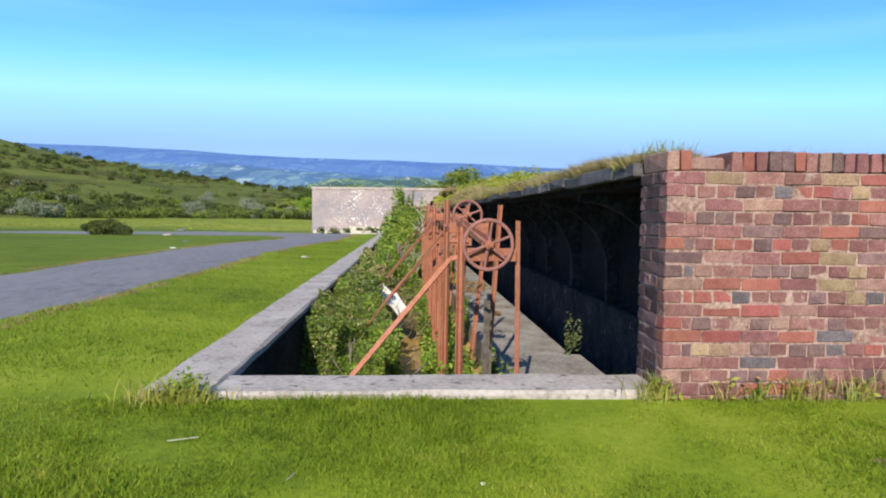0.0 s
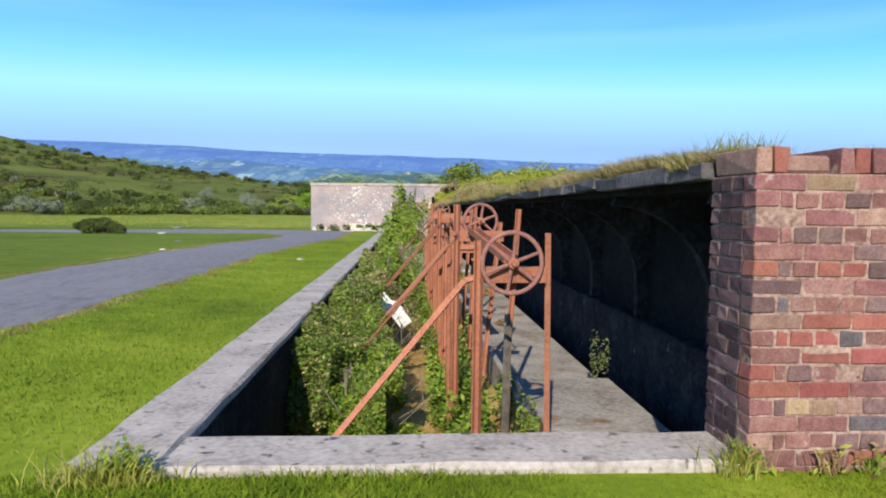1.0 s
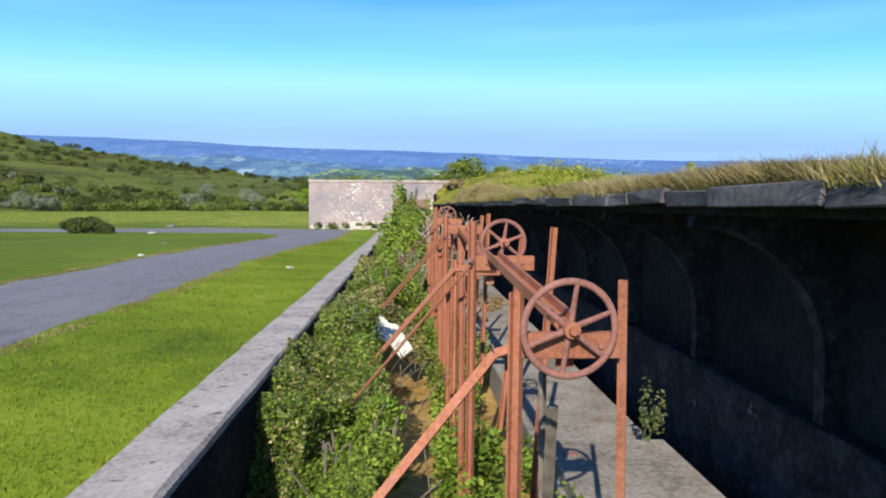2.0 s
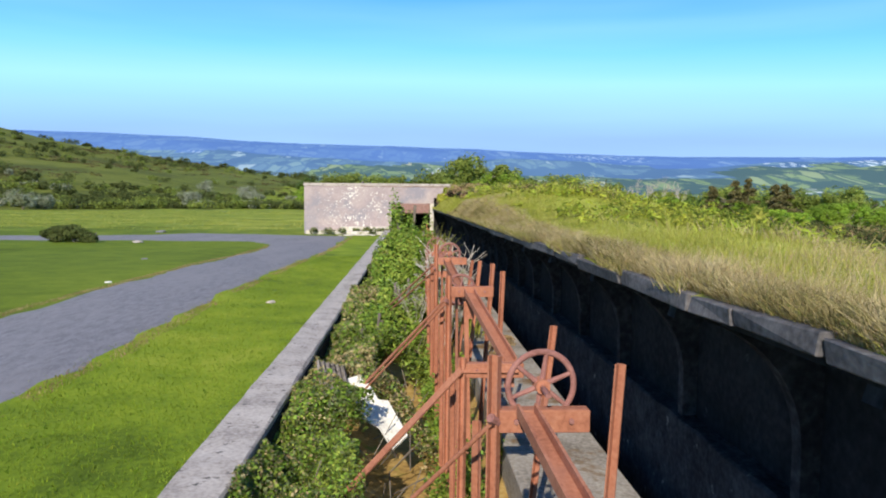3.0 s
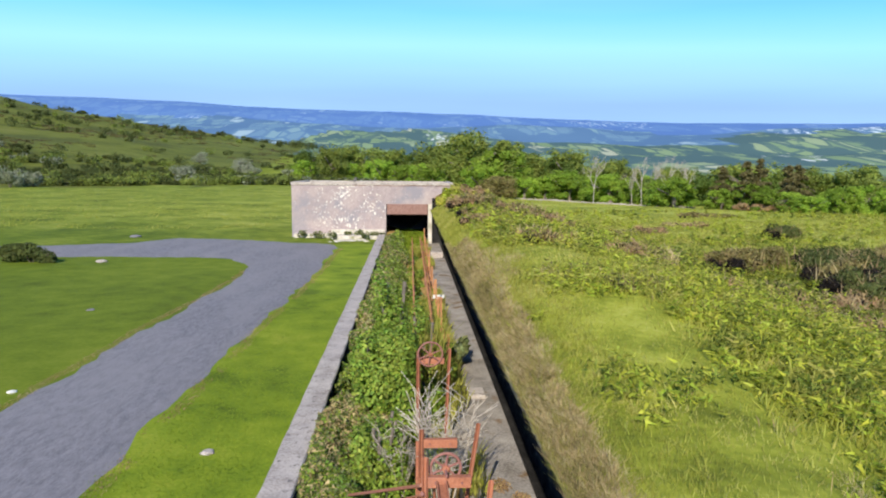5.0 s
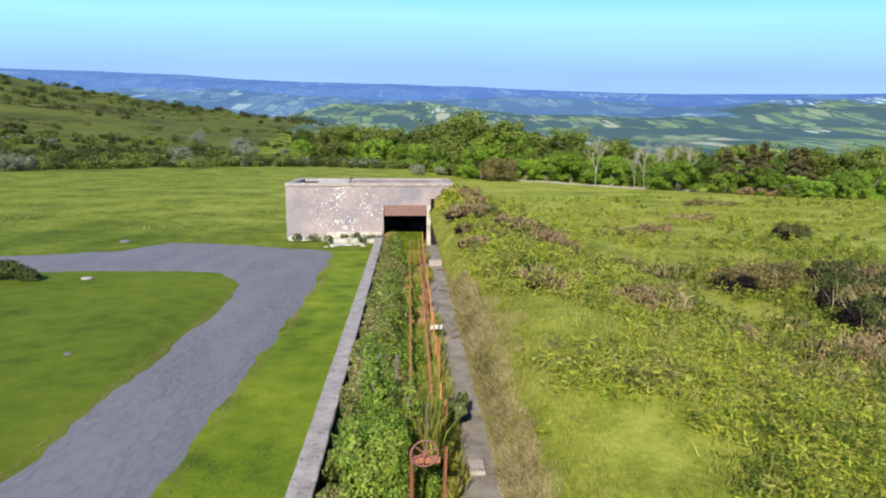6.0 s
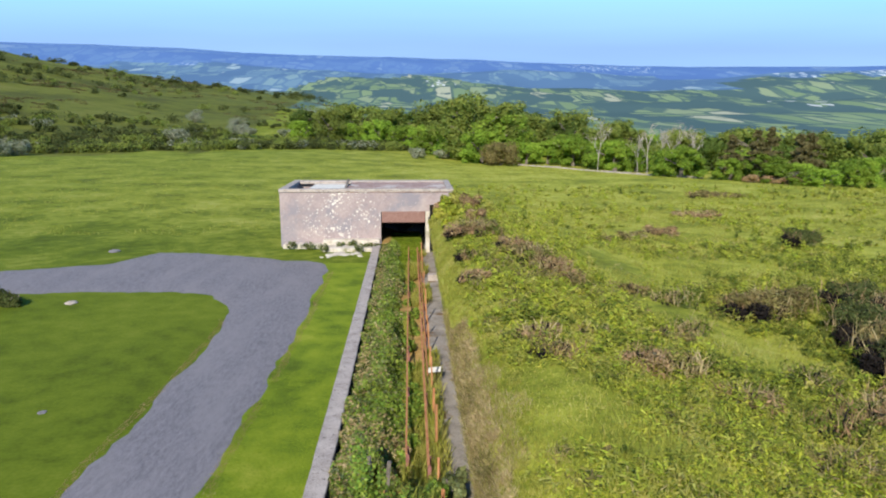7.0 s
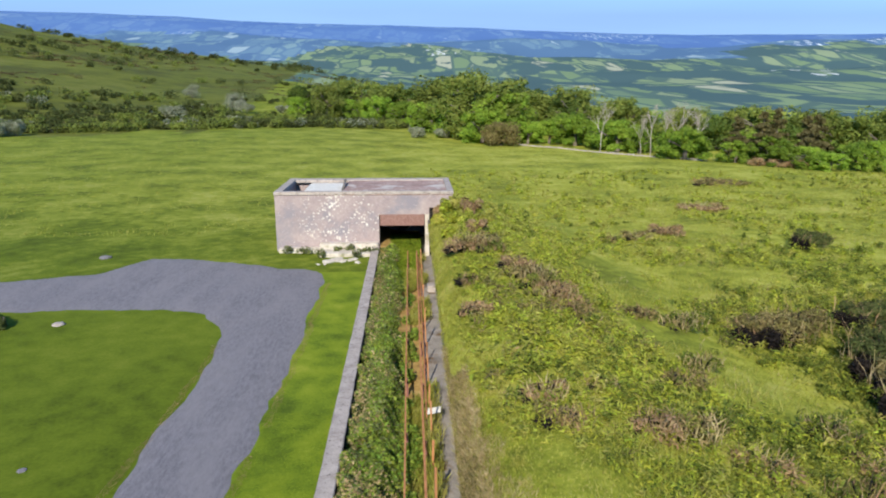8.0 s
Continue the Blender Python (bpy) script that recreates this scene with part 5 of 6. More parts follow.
def dead_bush(at, h, spread, seed, label, n=26):
    g = random.Random(seed)
    b = thing("dead_bush", label, "dead bush", at=at)
    bm = bmesh.new()
    for i in range(n):
        a = g.uniform(0, 6.28)
        p = Vector((0, 0, 0))
        d = Vector((math.cos(a) * spread, math.sin(a) * spread, h)) * g.uniform(0.7, 1.05)
        m1 = d * 0.45 + Vector((g.uniform(-0.06, 0.06), g.uniform(-0.06, 0.06), 0.08)) * h
        tube(bm, p, m1, 0.003 * h + 0.001, 5)
        tube(bm, m1, d, 0.0018 * h + 0.001, 4)
        for k in range(5):
            e = m1.lerp(d, g.uniform(0.2, 0.9))
            tube(bm, e, e + Vector((g.uniform(-0.2, 0.2), g.uniform(-0.2, 0.2), g.uniform(0.02, 0.2))) * h, 0.002 * h + 0.0008, 4)
    part("twig_tangle", bm, DEADWOOD, b)
    return b


dead_bush((-0.78, 11.35, -0.75), 1.75, 0.42, 2, "bare pale dead bush in the pit", 34)
# a leafy bush and rank grass that stand above the pit wall
shrub((-1.5, 15.6, -0.8), (0.42, 0.55, 2.3), 5200, LEAF, 0.045, "bramble_bush", "tall leafy green bramble bush growing in the pit", "bush", 171, 14, True, BARK)
shrub((-0.95, 15.3, -0.9), (0.34, 0.5, 1.95), 3400, LEAF, 0.042, "bramble_bush", "straggling green bush among the target frames", "bush", 172, 11, True, BARK)
gg_ = np.random.default_rng(173)
rank_ = np.c_[-1.35 + 0.75 * gg_.random(700), 14.8 + 1.4 * gg_.random(700), -0.3 + 0.9 * gg_.random(700)]
tagged(blades("rank_grass", rank_, gg_.uniform(0.3, 0.75, 700), ROOFGRASS, None, gg_, 0.006, 0.7), "rank yellow-green grass stalks standing in the pit", "grass", kind="stuff")
dead_bush((-1.3, 12.1, -0.7), 1.0, 0.4, 3, "small bare pale bush in the brambles", 20)

# grass on the canopy, with a dry fringe hanging over its edge
g = np.random.default_rng(23)


def on_land(x, y, sink=0.01):
    return np.c_[x, y, height(x, y) - sink]


n = 115000
y = 0.45 + 40 * g.random(n) ** 2.4
x = 0.1 + 4.1 * g.random(n) ** 1.3
h = (0.04 + 0.045 * smooth01(2, 6, y) * (1 - smooth01(0.7, 1.6, x))) * g.uniform(0.4, 1.6, n) * (1 + 0.35 * wave(x, y, 1.3, 43))
tagged(blades("canopy_grass", on_land(x, y), h, ROOFGRASS, None, g, 0.0019 + 0.004 * smooth01(5, 24, y), 0.9, False), "fine yellow-green grass on the earth roof", "grass", kind="stuff")


def tufts(name, count, per, reach, size, material, width, label, seed):
    """Grass tufts along the canopy edge, each a sheaf that falls outwards."""
    g = np.random.default_rng(seed)
    ty = 0.47 + (40.5 if material is ROOFGRASS else 22) * g.random(count) ** (1.5 if material is ROOFGRASS else 1.7)
    tx = 0.05 + reach * g.random(count) ** 1.3
    th = size * g.uniform(0.7, 1.3, count) * (1 + 0.25 * wave(tx, ty, 2.0, seed)) * (0.6 + 0.4 * smooth01(0.4, 2.2, ty))
    k = np.repeat(np.arange(count), per)
    x = np.maximum(tx[k] + g.normal(0, 0.035, len(k)), 0.03)
    y = ty[k] + g.normal(0, 0.05, len(k))
    p = on_land(x, y, 0.02)
    tagged(blades(name, p, th[k] * g.uniform(0.35, 1.15, len(k)), material, None, g, width + 0.0022 * smooth01(5, 20, ty[k]), 1.5), label, "grass", kind="stuff")


n = 60000
y = 0.5 + 23 * g.random(n) ** 1.5
x = 0.08 + 2.2 * g.random(n) ** 1.6
keep = wave(x, y, 0.9, 68) + 0.5 * wave(x, y, 2.7, 69) > -0.3 + 0.35 * x
tagged(blades("pale_grass", on_land(x, y)[keep], (0.11 * g.uniform(0.4, 1.5, n))[keep], STRAW, None, g, 0.0012 + 0.002 * smooth01(5, 24, y[keep]), 1.0, False), "pale bleached grass over the canopy", "grass", kind="stuff")
tufts("dry_fringe", 2600, 36, 0.34, 0.115, STRAW, 0.0012, "dry straw-coloured grass tufts along the canopy edge", 41)
tufts("green_fringe", 1900, 30, 1.0, 0.085, ROOFGRASS, 0.0012, "green grass tufts along the canopy edge", 45)
tufts("brown_fringe", 1900, 26, 0.2, 0.1, GORSE, 0.0016, "brown dead thatch at the canopy edge", 48)
for nm, n, m_, lab in (("hanging_thatch", 26000, STRAW, "dry thatch hanging over the canopy edge"), ("hanging_thatch", 16000, GORSE, "brown dead thatch hanging over the canopy edge"), ("hanging_grass", 20000, ROOFGRASS, "green grass hanging over the canopy edge")):
    y = 0.6 + (40.5 if m_ is ROOFGRASS else 24) * g.random(n) ** 1.3
    x = -0.045 + 0.13 * g.random(n)
    keep = (wave(y, y * 0, 2.2, 81) + 0.6 * wave(y, y * 0, 7.5, 82) > 0.35 - 1.5 * smooth01(4, 12, y)) & (g.random(n) < 0.25 + 0.75 * smooth01(1, 9, y))
    tagged(blades(nm, np.c_[x, y, 1.29 + 0.02 * g.random(n)][keep], (0.1 * g.uniform(0.3, 1.3, n))[keep], m_, None, g, 0.0016 + 0.0028 * smooth01(5, 20, y[keep]), 1.6, False), lab, "grass", kind="stuff")
n = 420
y = 0.45 + 9 * g.random(n) ** 1.6
x = 0.0 + 1.8 * g.random(n)
tagged(blades("seed_heads", on_land(x, y), 0.15 * g.uniform(0.5, 1.3, n), STRAW, None, g, 0.0007, 0.5), "thin grass seed stalks against the sky", "grass", kind="stuff")

n = 5200
x = 0.1 + 3.4 * g.random(n)
y = 0.45 + 0.5 * g.random(n)
keep = wave(x, y * 0, 3.0, 65) + 0.5 * wave(x, y, 7, 66) > -0.25
tagged(blades("coping_grass", on_land(x, y)[keep], (0.15 * g.uniform(0.3, 1.25, n))[keep], ROOFGRASS, None, g, 0.0014, 0.7), "thin grass showing over the brick coping", "grass", kind="stuff")

# lawn blades in front of and beside the pit
n = 230000
y = -1.75 + 1.77 * g.random(n)
x = -5.6 + 8.8 * g.random(n)
keep = g.random(n) < 0.7 + 0.3 * np.clip(0.5 + wave(x, y, 2.2, 46), 0, 1)
edge_w = 0.25 * wave(x, y, 1.6, 58)
keep &= g.random(n) < smooth01(-5.7, -4.4, x + edge_w) * (1 - smooth01(2.3, 3.2, x + edge_w)) * smooth01(-1.9, -1.4, y + 0.5 * edge_w)
tagged(blades("lawn_grass", on_land(x, y)[keep], (0.024 * g.uniform(0.3, 1.7, n) * np.clip(1 + 0.6 * wave(x, y, 1.7, 47) + 0.3 * wave(x, y, 6, 79), 0.5, 2))[keep], BLADE, None, g, 0.0026, 1.3, False), "short green lawn grass in front of the pit", "grass", kind="stuff")
n = 100000
y = -0.4 + 24.4 * g.random(n) ** 1.9
x = -2.93 - 2.3 * g.random(n)
fade = g.random(n) < (1 - smooth01(-4.5, -5.1, x + 0.2 * wave(x, y, 1.5, 59))) * smooth01(-0.4, 1.6, y + 0.3 * wave(x, y, 1.7, 64))
x, y, n = x[fade], y[fade], int(fade.sum())
tagged(blades("verge_grass", on_land(x, y), 0.028 * g.uniform(0.3, 1.6, n), BLADE, None, g, 0.0032, 1.2, False), "short green grass strip between pit wall and track", "grass", kind="stuff")
n = 26000
y = 1 + 35 * g.random(n)
side = g.random(n) < 0.5
lx_ = np.interp(y, [3, 8, 13, 16, 20, 23.5, 28, 30.4], [-7.6, -7.45, -7.38, -7.36, -7.3, -7.25, -7.25, -7.8])
rx_ = np.interp(y, [3, 9, 12.6, 15.6, 21.5, 28, 36.5], [-4.78, -4.68, -4.74, -4.7, -4.6, -4.5, -4.45])
x = np.where(side, lx_ + 0.12 - 0.2 * g.random(n), rx_ - 0.12 + 0.22 * g.random(n)) + 0.05 * wave(y, y * 0, 2.3, 50)
keep = (wave(x, y, 1.2, 48) + 0.5 * wave(x, y, 5, 80) > -0.7) & (~side | (y < 29))
tagged(blades("dry_verge", on_land(x, y)[keep], (0.03 * g.uniform(0.3, 1.5, n))[keep], DEADFERN, None, g, 0.0036, 1.4, False), "dry yellowed grass along the track edges", "grass", kind="stuff")
# taller weeds at the foot of the walls
n = 4200
x = np.concatenate([g.uniform(0.0, 2.2, n), g.normal(-2.7, 0.1, 300), g.normal(-0.05, 0.06, 200)])
y = np.concatenate([-0.02 - 0.1 * g.random(n), g.normal(-0.06, 0.06, 300), g.normal(-0.03, 0.04, 200)])
keep = wave(x, y * 0, 4.5, 49) > -0.1
tagged(blades("wall_foot_grass", on_land(x, y)[keep], (0.1 * g.uniform(0.2, 1.7, len(x)) ** 1.3)[keep], ROOFGRASS, None, g, 0.0022, 0.8), "taller weedy grass at the foot of the brick wall", "grass", kind="stuff")
n = 420
x = g.uniform(0.05, 2.2, n)
y = -0.02 - 0.12 * g.random(n)
keep = wave(x, y * 0, 3.5, 50) > 0.0
tagged(blades("wall_foot_stems", on_land(x, y)[keep], (0.24 * g.uniform(0.3, 1.2, n))[keep], STRAW, None, g, 0.0012, 0.5), "thin dry stems at the foot of the brick wall", "grass", kind="stuff")
wf = np.random.default_rng(88)
for i in range(13):
    wx, ws = 0.05 + 0.2 * i + wf.uniform(-0.1, 0.1), wf.uniform(0.03, 0.075)
    m = int(700 * ws)
    roots = np.c_[wx + wf.normal(0, 0.6 * ws, m), -0.02 - 0.06 * wf.random(m), np.full(m, -0.06)]
    weed = thing("wall_weed", "small straggling weed at the foot of the brick wall", "weed", "wall weeds")
    blades("stalk_tuft", roots, 2.2 * ws * wf.uniform(0.4, 1.3, m), (ROOFGRASS, DEADFERN, LEAF)[i % 3], weed, wf, 0.0022, 0.9)
    c = roots[: m // 2] + np.c_[wf.normal(0, 0.5 * ws, m // 2), -0.02 * wf.random(m // 2), 2.4 * ws * wf.random(m // 2) ** 1.5 + 0.02]
    quads("leafage", c, 0.02 * wf.uniform(0.6, 1.4, len(c)), (LEAF, ROOFGRASS, DEADFERN)[i % 3], weed, 0.6, wf, 2.4)
c = clump_points(g, 150, (-2.62, -0.05, 0.04), (0.13, 0.07, 0.11), 0.2)
tagged(quads("corner_weed", c, 0.022, LEAF, None, 0.6, g), "leafy green weed at the pit corner", "weed")
n = 240
tagged(blades("corner_grass", on_land(g.normal(-2.66, 0.13, n), -0.04 - np.abs(g.normal(0, 0.04, n))), 0.1 * g.uniform(0.3, 1.2, n), ROOFGRASS, None, g, 0.0022, 0.9), "tall yellow-green grass at the pit corner", "grass", kind="stuff")
# fallen sticks and a bare patch of soil
for (x, y, a_, ln_) in ((-2.5, -0.74, 0.1, 0.13), (-1.9, -1.2, 0.9, 0.06)):
    o = tagged(part("stick", tube(bmesh.new(), (0, 0, 0), (ln_, 0.015, 0.008), 0.0022, 6), DEADWOOD), "pale dry stick lying on the lawn", "stick", "sticks")
    o.matrix_world = Matrix.Translation((x, y, float(height(x, y)) + 0.02)) @ Matrix.Rotation(a_, 4, "Z")

def soil_patch(x, y, rx, ry):
    q = random.Random(31)
    bm = bmesh.new()
    rim = []
    for i in range(22):
        a = 2 * math.pi * i / 22
        w = q.uniform(0.75, 1.15)
        px, py = x + rx * w * math.cos(a), y + ry * w * math.sin(a)
        rim.append((bm.verts.new((px, py, float(height(px, py)) - 0.01)), bm.verts.new((x + (px - x) * 0.7, y + (py - y) * 0.7, float(height(px, py)) + 0.012 + q.uniform(0, 0.006)))))
    mid = bm.verts.new((x, y, float(height(x, y)) + 0.016))
    for (a, b), (c, d) in zip(rim, rim[1:] + rim[:1]):
        bm.faces.new((a, c, d, b))
        bm.faces.new((b, d, mid))
    return tagged(part("soil_patch", bm, SOIL), "bare trodden brown soil in the lawn", "soil", kind="structure")


soil_patch(0.72, -1.06, 0.24, 0.15)

# ---- meadow east of the pit ----
n = 210000
y = 3 + 66 * g.random(n) ** 1.3
x = 1.2 + (6 + 0.75 * y) * g.random(n) ** 1.15
keep = (wave(x, y, 0.55, 51) + 0.5 * wave(x, y, 1.7, 52) > -0.35) & (g.random(n) < smooth01(2.5, 9, y + 1.5 * wave(x, y, 0.6, 60)) * smooth01(1.0, 3.4, x + 0.6 * wave(x, y, 0.9, 61)))
x, y = x[keep], y[keep]
tagged(blades("meadow_grass", on_land(x, y), 0.13 * g.uniform(0.4, 1.6, len(x)) * (1 + 0.6 * wave(x, y, 0.8, 53)), ROOFGRASS, None, g, 0.0055, 1.1, False), "rough yellow-green meadow grass", "grass", kind="stuff")


n = 70000
y = 44 + 72 * g.random(n) ** 1.2
x = np.where(g.random(n) < 0.7, -6 + (0.75 * y) * g.random(n), -10 - 0.62 * y * g.random(n))
keep = (wave(x, y, 0.3, 56) + 0.7 * wave(x, y, 0.9, 57) > -0.3) & ~((x > -8.4) & (x < 1.8) & (y < 48.2)) & ~((x < -8) & (y < 46))
tagged(blades("field_grass", on_land(x, y)[keep], (0.15 * g.uniform(0.4, 1.6, n))[keep], ROOFGRASS, None, g, 0.011, 1.1, False), "tussocky yellow-green grass over the far field", "grass", kind="stuff")
n = 16000
y = 5 + 40 * g.random(n) ** 1.2
x = 1.8 + (5 + 0.7 * y) * g.random(n)
keep = wave(x, y, 0.7, 54) + 0.6 * wave(x, y, 2.2, 55) > 0.25
tagged(blades("dry_stems", on_land(x, y)[keep], (0.22 * g.uniform(0.4, 1.4, n))[keep], STRAW, None, g, 0.0035, 0.8), "pale dry stems standing in the meadow", "grass", kind="stuff")


def herb_patches():
    """Bracken and tussocks: thick in some parts, with open pale turf between, deeper green towards the east."""
    g = np.random.default_rng(61)
    n = 22500
    y = 6 + 74 * g.random(n) ** 1.25
    x = 0.5 + (5.5 + 0.66 * y) * g.random(n)
    k = wave(x, y, 0.33, 62) + 0.45 * wave(x, y, 1.2, 63)
    keep = (k > -0.35 + 0.6 * g.random(n) - 0.25 * smooth01(6, 13, x) - 0.62 * (1 - smooth01(4, 9, x)) * smooth01(8, 13, y)) & (g.random(n) < smooth01(5, 11, y) * smooth01(0.3, 1.6, x) * (1 - 0.82 * smooth01(27, 46, y)))
    x, y, k = x[keep], y[keep], k[keep]
    h = (0.1 + 0.42 * g.random(len(x)) ** 1.8) * np.where(x > 4, 1.15, 0.75) * (1 + 0.6 * np.clip(k, 0, 1))
    q = g.random(len(x)) + 0.2 * wave(x, y, 0.5, 67)
    deep = 0.12 + 0.26 * smooth01(5, 12, x) * (1 - smooth01(30, 50, y))
    kind_ = np.where(q < deep, 3, np.where(q < 0.66, 0, np.where((q < 0.93) | (y > 32), 1, 2)))
    z = height(x, y)
    for v_, m_, lab in zip(range(4), (HERB, ROOFGRASS, GORSE, HERB_DEEP), ("patches of bright green bracken in the meadow", "yellow-green grass tussocks in the meadow", "brown heathery tussocks in the meadow", "deep green bracken standing in the meadow")):
        i = np.where(kind_ == v_)[0]
        i = np.repeat(i, 36)
        m = len(i)
        d = g.normal(size=(m, 3))
        d /= np.linalg.norm(d, axis=1)[:, None]
        d *= (g.random(m) ** 0.4)[:, None]
        wid = 0.1 + 0.34 * np.random.default_rng(5).random(len(x))[i] ** 1.5
        c = np.c_[x[i] + d[:, 0] * wid, y[i] + d[:, 1] * wid, z[i] + h[i] * (0.45 + 0.6 * d[:, 2])]
        tagged(quads("bracken", c, np.where(c[:, 1] < 20, 0.03, np.where(c[:, 1] < 40, 0.042, 0.06)) * g.uniform(0.6, 1.5, m), m_, None, 1.0, g, 3.4, None, 3), lab, "bracken", kind="stuff")


herb_patches()


def gorse_bush(x, y, r_, h, leaf, seed, big):
    """A ragged bush: leafy clumps, bare twigs sticking out of them, and dead twigs on its western side, blackened to
    paint a hollow's shade.
    """
    gg = np.random.default_rng(seed)
    label = "tall brown and olive gorse bush with dark hollows" if big else "low tangled brown gorse bush in the rough meadow"
    bush = shrub((x, y, float(height(x, y)) - 0.05), (r_, r_ * 0.85, h), int((4200 if big else 900) * r_), leaf, 0.03 * (1 + y / 40), "gorse_bush", label, "bush", seed, 16 if big else 12, True, SHADED_DEADGORSE, "gorse bushes", 3.0, 0.75 if big else 1.2)
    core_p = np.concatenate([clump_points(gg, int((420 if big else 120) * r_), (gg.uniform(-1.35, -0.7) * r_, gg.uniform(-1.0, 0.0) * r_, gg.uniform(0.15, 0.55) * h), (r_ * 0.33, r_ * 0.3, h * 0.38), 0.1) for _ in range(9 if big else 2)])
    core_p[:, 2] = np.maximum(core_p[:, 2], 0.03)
    tagged(quads("shaded_dead_core", core_p, 0.05 * gg.uniform(0.6, 1.5, len(core_p)), SHADED_DEADGORSE, bush, 0.2, gg, 3.0), kind="stuff")
    m = int((160 if big else 300) * r_)
    a, q = gg.uniform(0, 6.28, m), r_ * 1.35 * gg.random(m) ** 0.6
    roots = np.c_[q * np.cos(a), q * np.sin(a) * 0.85, h * gg.uniform(0.0, 0.35, m)]
    tagged(blades("twig_tangle", roots, h * gg.uniform(0.4, 1.1, m), STRAW if seed % 2 else DEADFERN, bush, gg, 0.0045 * (1 + y / 40), 0.9), kind="stuff")


BIG = ((10.7, 28.7, 0.7, 0.8), (11.5, 28.4, 0.8, 0.95), (12.3, 28.9, 0.85, 0.9), (13.2, 25.9, 0.9, 1.0), (14.1, 26.8, 1.0, 1.05), (12.9, 24.4, 0.9, 1.0), (14.2, 24.4, 1.1, 1.1), (12.2, 23.0, 0.75, 0.9),
       (13.3, 22.2, 0.95, 0.95), (15.4, 25.2, 1.2, 1.1), (14.8, 22.6, 1.1, 1.0), (11.6, 21.6, 0.6, 0.75), (15.4, 30.0, 0.9, 0.8), (16.6, 28.0, 1.2, 1.0), (12.4, 19.4, 0.8, 0.8), (14.0, 19.6, 1.0, 0.9), (20.6, 42.3, 0.8, 0.8))
LOW = ((2.83, 30.38, 0.5, 0.45), (3.09, 29.23, 0.6, 0.5), (3.33, 28.62, 0.55, 0.45), (3.58, 27.86, 0.6, 0.5), (3.77, 26.66, 0.5, 0.4), (4.06, 25.92, 0.35, 0.3), (1.12, 32.94, 0.6, 0.5), (1.61, 33.29, 0.7, 0.5), (2.14, 32.54, 0.5, 0.4),
       (1.84, 20.33, 0.35, 0.35), (2.06, 19.28, 0.4, 0.35), (3.25, 21.09, 0.3, 0.3), (3.92, 19.47, 0.45, 0.5), (4.65, 19.59, 0.5, 0.5), (5.46, 20.46, 0.4, 0.4), (5.96, 19.19, 0.5, 0.45), (6.75, 28.88, 0.4, 0.4), (8.12, 28.58, 0.6, 0.5),
       (14.0, 46.2, 0.8, 0.5), (12.0, 45.0, 0.7, 0.4), (10.1, 44.0, 0.6, 0.35), (20.39, 56.18, 1.3, 0.4), (28.0, 70.5, 1.8, 0.4), (8.46, 17.45, 0.6, 0.5), (7.4, 15.39, 0.5, 0.5), (9.79, 15.99, 0.7, 0.6), (7.59, 18.51, 0.5, 0.5),
       (9.25, 19.74, 0.6, 0.55), (10.19, 18.19, 0.6, 0.6), (8.71, 21.46, 0.5, 0.5), (10.4, 20.6, 0.6, 0.6), (6.5, 16.61, 0.4, 0.45), (1.03, 28.64, 0.35, 0.35), (0.97, 25.84, 0.35, 0.3), (5.83, 22.91, 0.45, 0.4), (7.18, 24.9, 0.45, 0.4))
for i, (x, y, r_, h) in enumerate(BIG):
    gorse_bush(x, y, r_, h, GORSE if i < 3 or i % 4 == 1 else DARKBUSH, 100 + i, True)
for i, (x, y, r_, h) in enumerate(LOW):
    gorse_bush(x, y, r_, h, (DEADFERN, GORSE, HERB_DEEP)[i % 3], 140 + i, False)

# bracken rising along the mound to the corner of the shed
for i, (x, y, r_, h) in enumerate(((0.45, 41.6, 0.35, 0.6), (0.95, 41.3, 0.45, 0.7), (1.5, 41.0, 0.5, 0.75), (0.5, 39.4, 0.35, 0.45), (2.1, 40.2, 0.6, 0.7), (1.2, 38.0, 0.5, 0.5), (2.7, 38.4, 0.6, 0.55), (0.7, 36.0, 0.4, 0.4), (1.9, 35.4, 0.5, 0.45), (1.2, 33.8, 0.5, 0.4))):
    shrub((x, y, float(height(x, y)) - 0.06), (r_, r_, h), 700, (DEADFERN, HERB, ROOFGRASS, HERB)[i % 4], 0.07, "bracken_clump", ("rusty brown dead bracken", "green bracken", "yellow-green rank grass", "green bracken")[i % 4] + " rising beside the shed corner", "bracken", 180 + i, 9, False, None, "bracken by the shed", 3.0)

# ---- bushes on the western side and the hillside ----
for i, (x, y, r_, h) in enumerate(((-16.1, 31.0, 0.85, 0.72), (-17.1, 31.2, 0.75, 0.68), (-15.35, 30.8, 0.45, 0.45))):
    shrub((x, y, float(height(x, y)) - 0.05), (r_, r_ * 0.7, h), 3600, DARKBUSH, 0.06, "low_bush", "low dark green bush beside the track arm", "bush", 150 + i, 11, True, BARK, "low bushes")


